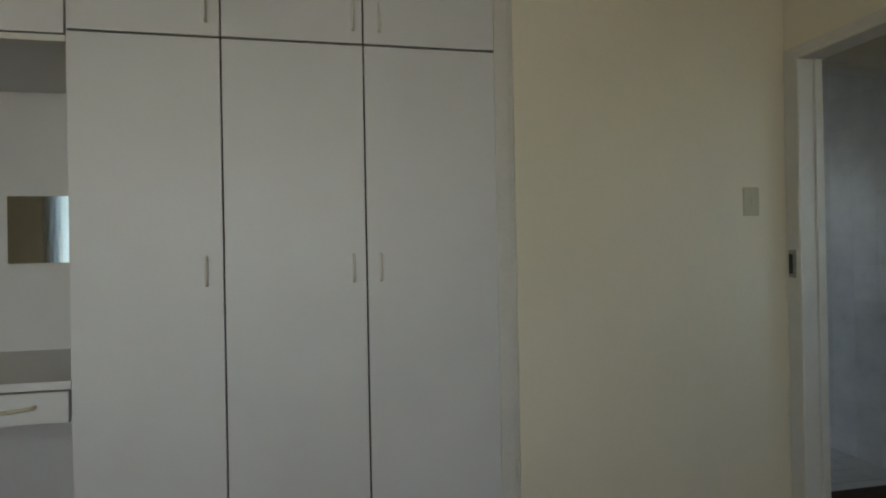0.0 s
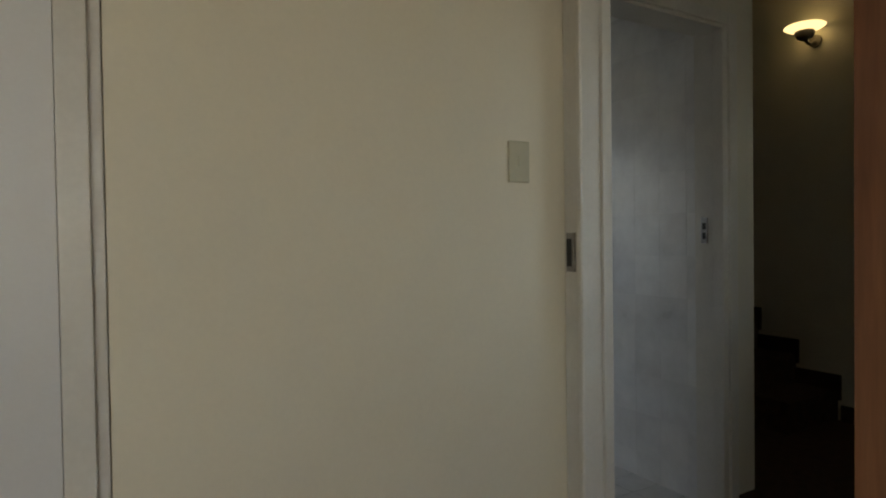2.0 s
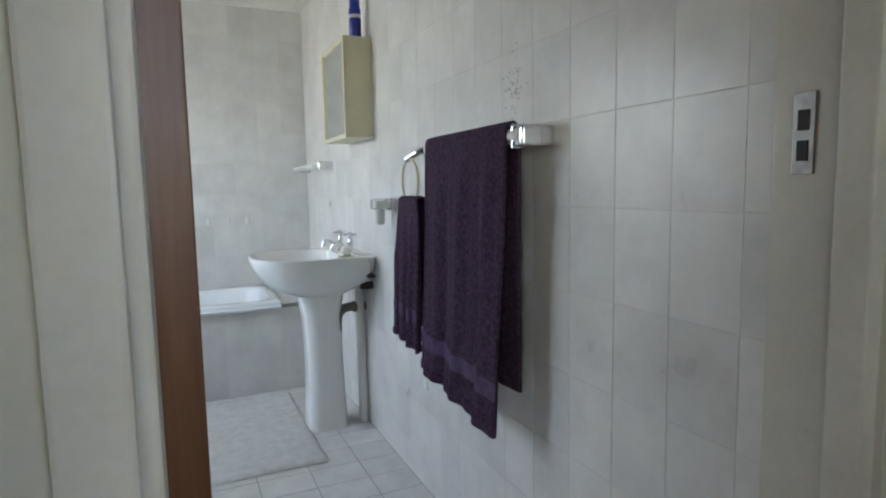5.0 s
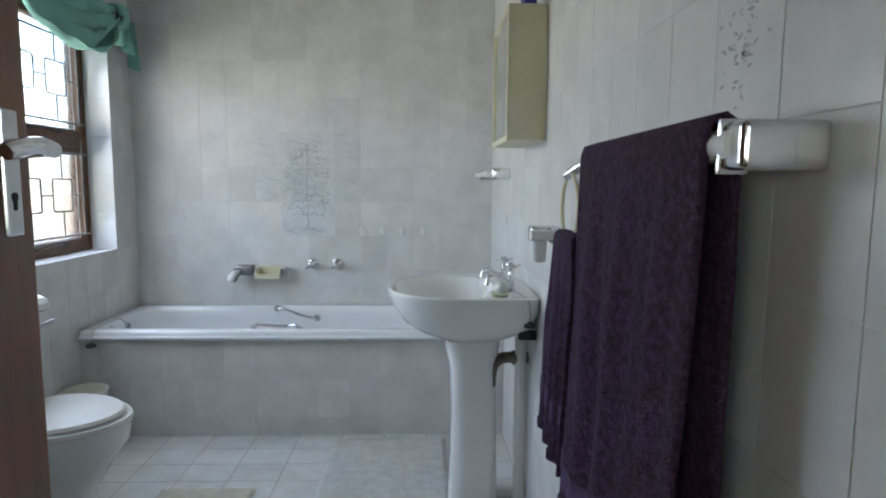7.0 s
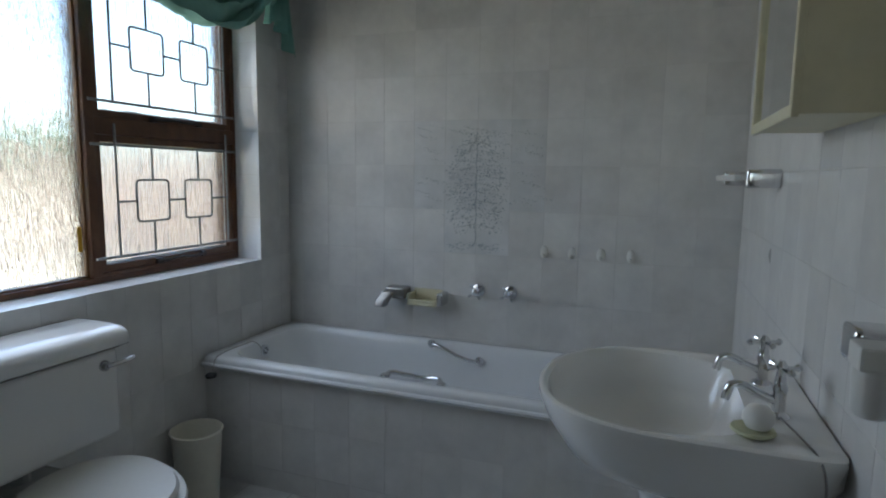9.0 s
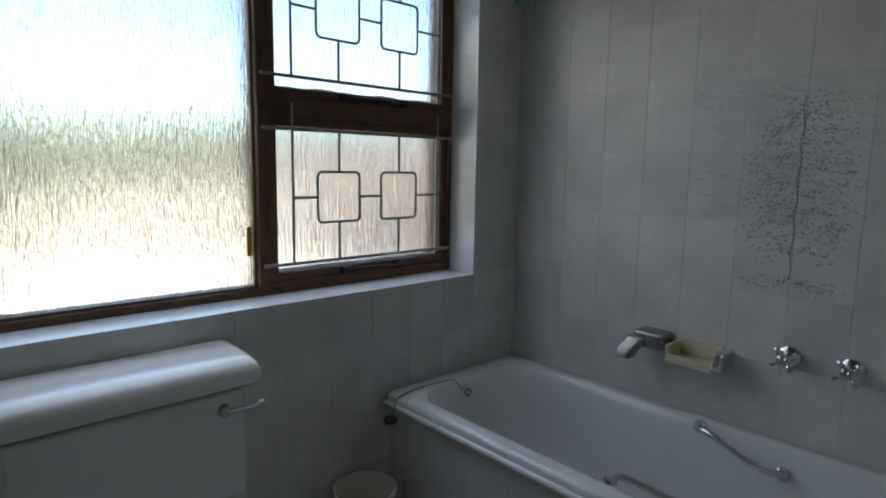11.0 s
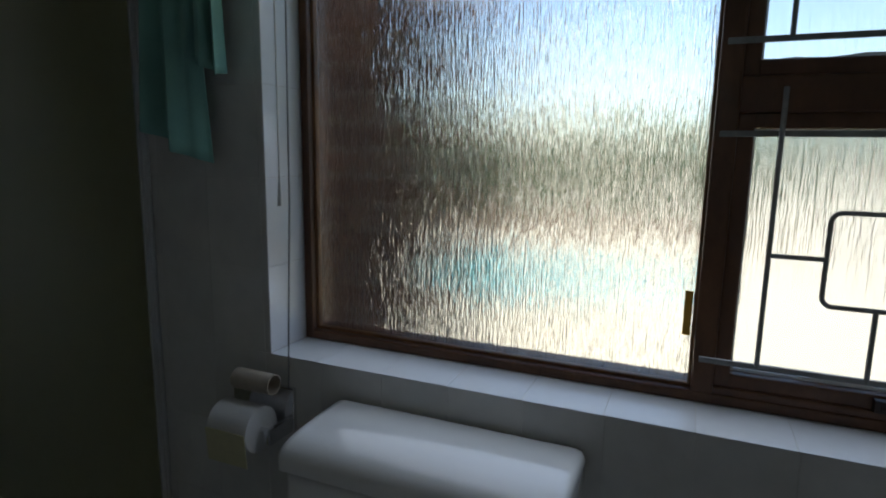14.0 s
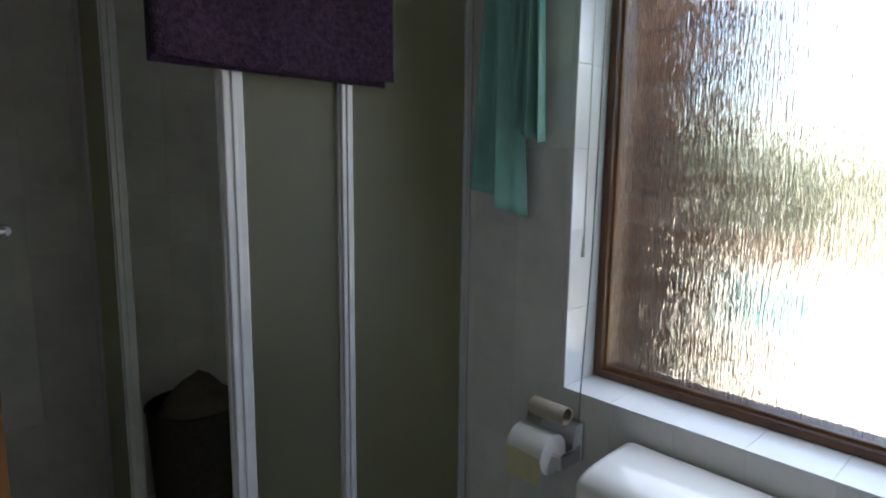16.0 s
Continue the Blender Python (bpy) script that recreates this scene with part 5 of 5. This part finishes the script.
DECOR = ((-1.197, -0.899, 0.9225, 1.506), (-1.346, -1.197, 1.117, 1.506), (-0.899, -0.75, 1.117, 1.506))
tiles(wall_north, "north", NORTH, WEST, EAST, 0.47, CEIL - 0.079, TW, TH, -1.197, 1.3115, M_TILE, DECOR)
for d in DECOR:
    tiles(wall_north, "north", NORTH, *d, TW, TH, -1.197, 1.3115, M_TILEDECOR)
tiles(wall_east, "east", EAST, SOUTH, NORTH, 0.0, CEIL - 0.079, TW, TH, -3.026, 1.287, M_TILE)
tiles(wall_west, "west", WEST, SOUTH, NORTH, 0.0, CEIL - 0.079, TW, TH, -0.229, 0.868, M_TILE, [(WIN_S, WIN_N, SILL, HEAD)])
tiles(wall_south, "south", SOUTH, WEST, DOOR_W - 0.052, 0.0, CEIL - 0.079, TW, TH, -1.0, 1.287, M_TILE)
tiles(panel, "north", -0.6096, WEST, EAST, 0.0, 0.477, TW, TH, -1.197, 0.477, M_TILE)
tiles(panel, "up", 0.4996, -0.292, EAST, -0.6096, 0.0, 0.15, 0.2, -0.15, -0.2, M_TILE)
tiles(floor_bathroom, "up", 0.0, WEST, EAST, SOUTH, -0.6, 0.205, 0.15, -0.99, -0.605, M_FLOORTILE, depth=0.0009, gap=0.0032)
sill = structure("window_sill", boxes((-2.25, WEST - 0.001, WIN_S, WIN_N, SILL - 0.0035, SILL - 0.0016)), M_GROUT, "white glazed tiled window sill and reveal", "window sill")
tiles(sill, "up", SILL, -2.2, WEST + 0.004, WIN_S, WIN_N, 0.3, TW, -2.2, WIN_S - 0.02, M_SILLTILE, depth=0.0014)
tiles(sill, "north", WIN_N, -2.2, WEST, SILL, HEAD, 0.3, TH, -2.2, SILL, M_SILLTILE, depth=0.0014)
tiles(sill, "south", WIN_S, -2.2, WEST, SILL, HEAD, 0.3, TH, -2.2, SILL, M_SILLTILE, depth=0.0014)


# ---- printed decor: a leafy tree over six tiles, and a single motif ----
def print_marks(name, marks, mat, parent):
    verts, faces = [], []
    for c, du, dv, s in marks:
        k = len(verts)
        verts += [c - du * s, c - dv * s * 0.32, c + du * s, c + dv * s * 0.32]
        faces.append((k, k + 1, k + 2, k + 3))
    me = bpy.data.meshes.new(name)
    me.from_pydata([v - BASE[parent] for v in verts], [], faces)
    me.materials.append(mat)
    o = new(name, me)
    o.parent = parent
    return tagged(o, kind="stuff")


rp = random.Random(5)
tree_dark, tree_pale = [], []
tx, ty = -1.052, -0.0006


def leaf_mark(x, z, size, low=-0.7, high=0.7):
    a = rp.uniform(low, high)
    return Vector((x, ty, z)), Vector((math.cos(a), 0, math.sin(a))), Vector((-math.sin(a), 0, math.cos(a))), size


# leafy clumps along drooping boughs, wider below the middle, with a bare trunk between the lower ones
for tier in range(11):
    z = 1.055 + 0.036 * tier
    reach = (0.09, 0.1, 0.12, 0.085, 0.115, 0.1, 0.118, 0.1, 0.105, 0.085, 0.06)[tier]
    for side in (-1, 1):
        for k in range(3):
            cx = tx + side * reach * (0.25 + 0.37 * k) + rp.gauss(0, 0.006)
            cz = z + rp.gauss(0, 0.008) - 0.012 * k
            for i in range(17 if tier > 1 else 12):
                bunch = tree_dark if rp.random() < 0.6 else tree_pale
                bunch.append(leaf_mark(cx + rp.gauss(0, 0.018), cz + rp.gauss(0, 0.013), rp.uniform(0.003, 0.0068), -0.9 * (side > 0), 0.9 * (side < 0)))
        tree_pale += [leaf_mark(tx + side * reach * q / 8, z - 0.0022 * q, 0.006, -0.3, 0.3) for q in range(8)]
for k in range(46):
    tree_dark.append((Vector((tx + 0.003 * math.sin(k * 0.7), ty, 0.975 + 0.0105 * k)), Vector((0.08, 0, 1)), Vector((1, 0, 0)), 0.007))
# bushes at the foot
for k in range(9):
    cx = tx - 0.115 + 0.028 * k + rp.gauss(0, 0.006)
    for i in range(14):
        tree_dark.append(leaf_mark(cx + rp.gauss(0, 0.011), 0.95 + rp.gauss(0, 0.009) + 0.012 * math.exp(-((cx - tx) * 18) ** 2), rp.uniform(0.002, 0.006), -0.4, 0.4))
# faint drifting twigs on the tiles round it
for cx, cz in ((-1.272, 1.215), (-1.272, 1.41), (-0.825, 1.215), (-0.825, 1.41), (-1.12, 1.45), (-0.985, 1.44)):
    for k in range(7):
        ex, ez = cx + rp.gauss(0, 0.032), cz + rp.gauss(0, 0.045)
        for i in range(13):
            tree_pale.append(leaf_mark(ex + 0.006 * (i - 6) + rp.gauss(0, 0.003), ez - 0.0014 * (i - 6) + rp.gauss(0, 0.0035), rp.uniform(0.002, 0.0055), -0.9, 0.2))
print_marks("tree_print", tree_dark, M_PRINT, wall_north)
print_marks("tree_print_pale", tree_pale, M_PRINTPALE, wall_north)
motif = []
for i in range(60):
    a = rp.uniform(-0.9, 0.9)
    motif.append((Vector((-0.0006, -2.64 + rp.gauss(0, 0.022), 1.4 + rp.gauss(0, 0.042))), Vector((0, math.cos(a), math.sin(a))), Vector((0, -math.sin(a), math.cos(a))), rp.uniform(0.003, 0.009)))
print_marks("motif_print", motif, M_PRINTPALE, wall_east)

# ---- bricks of the outside wall ----
bmesh_brick = bpy.data.meshes.new("brick")
bb = box(-0.105, 0.105, -0.02, 0.02, -0.035, 0.035, 0.004, 1)
bb.to_mesh(bmesh_brick)
bb.free()
bmesh_brick.materials.append(M_BRICK)
for r in range(34):
    for c in range(6):
        y = -1.785 - 0.22 * c - (0.11 if r % 2 else 0)
        if y - 0.105 < -2.86:
            continue
        o = new("brick", bmesh_brick)
        o.matrix_basis = Matrix.Translation(Vector((-2.605, y, 0.05 + 0.082 * r)) - BASE[house_wing]) @ pose(0, 0, 0, 0, 0, 90)
        o.parent = house_wing
    o = new("brick", bmesh_brick)
    o.matrix_basis = Matrix.Translation(Vector((-2.75 - (0.11 if r % 2 else 0), -1.665, 0.05 + 0.082 * r)) - BASE[house_wing])
    o.parent = house_wing
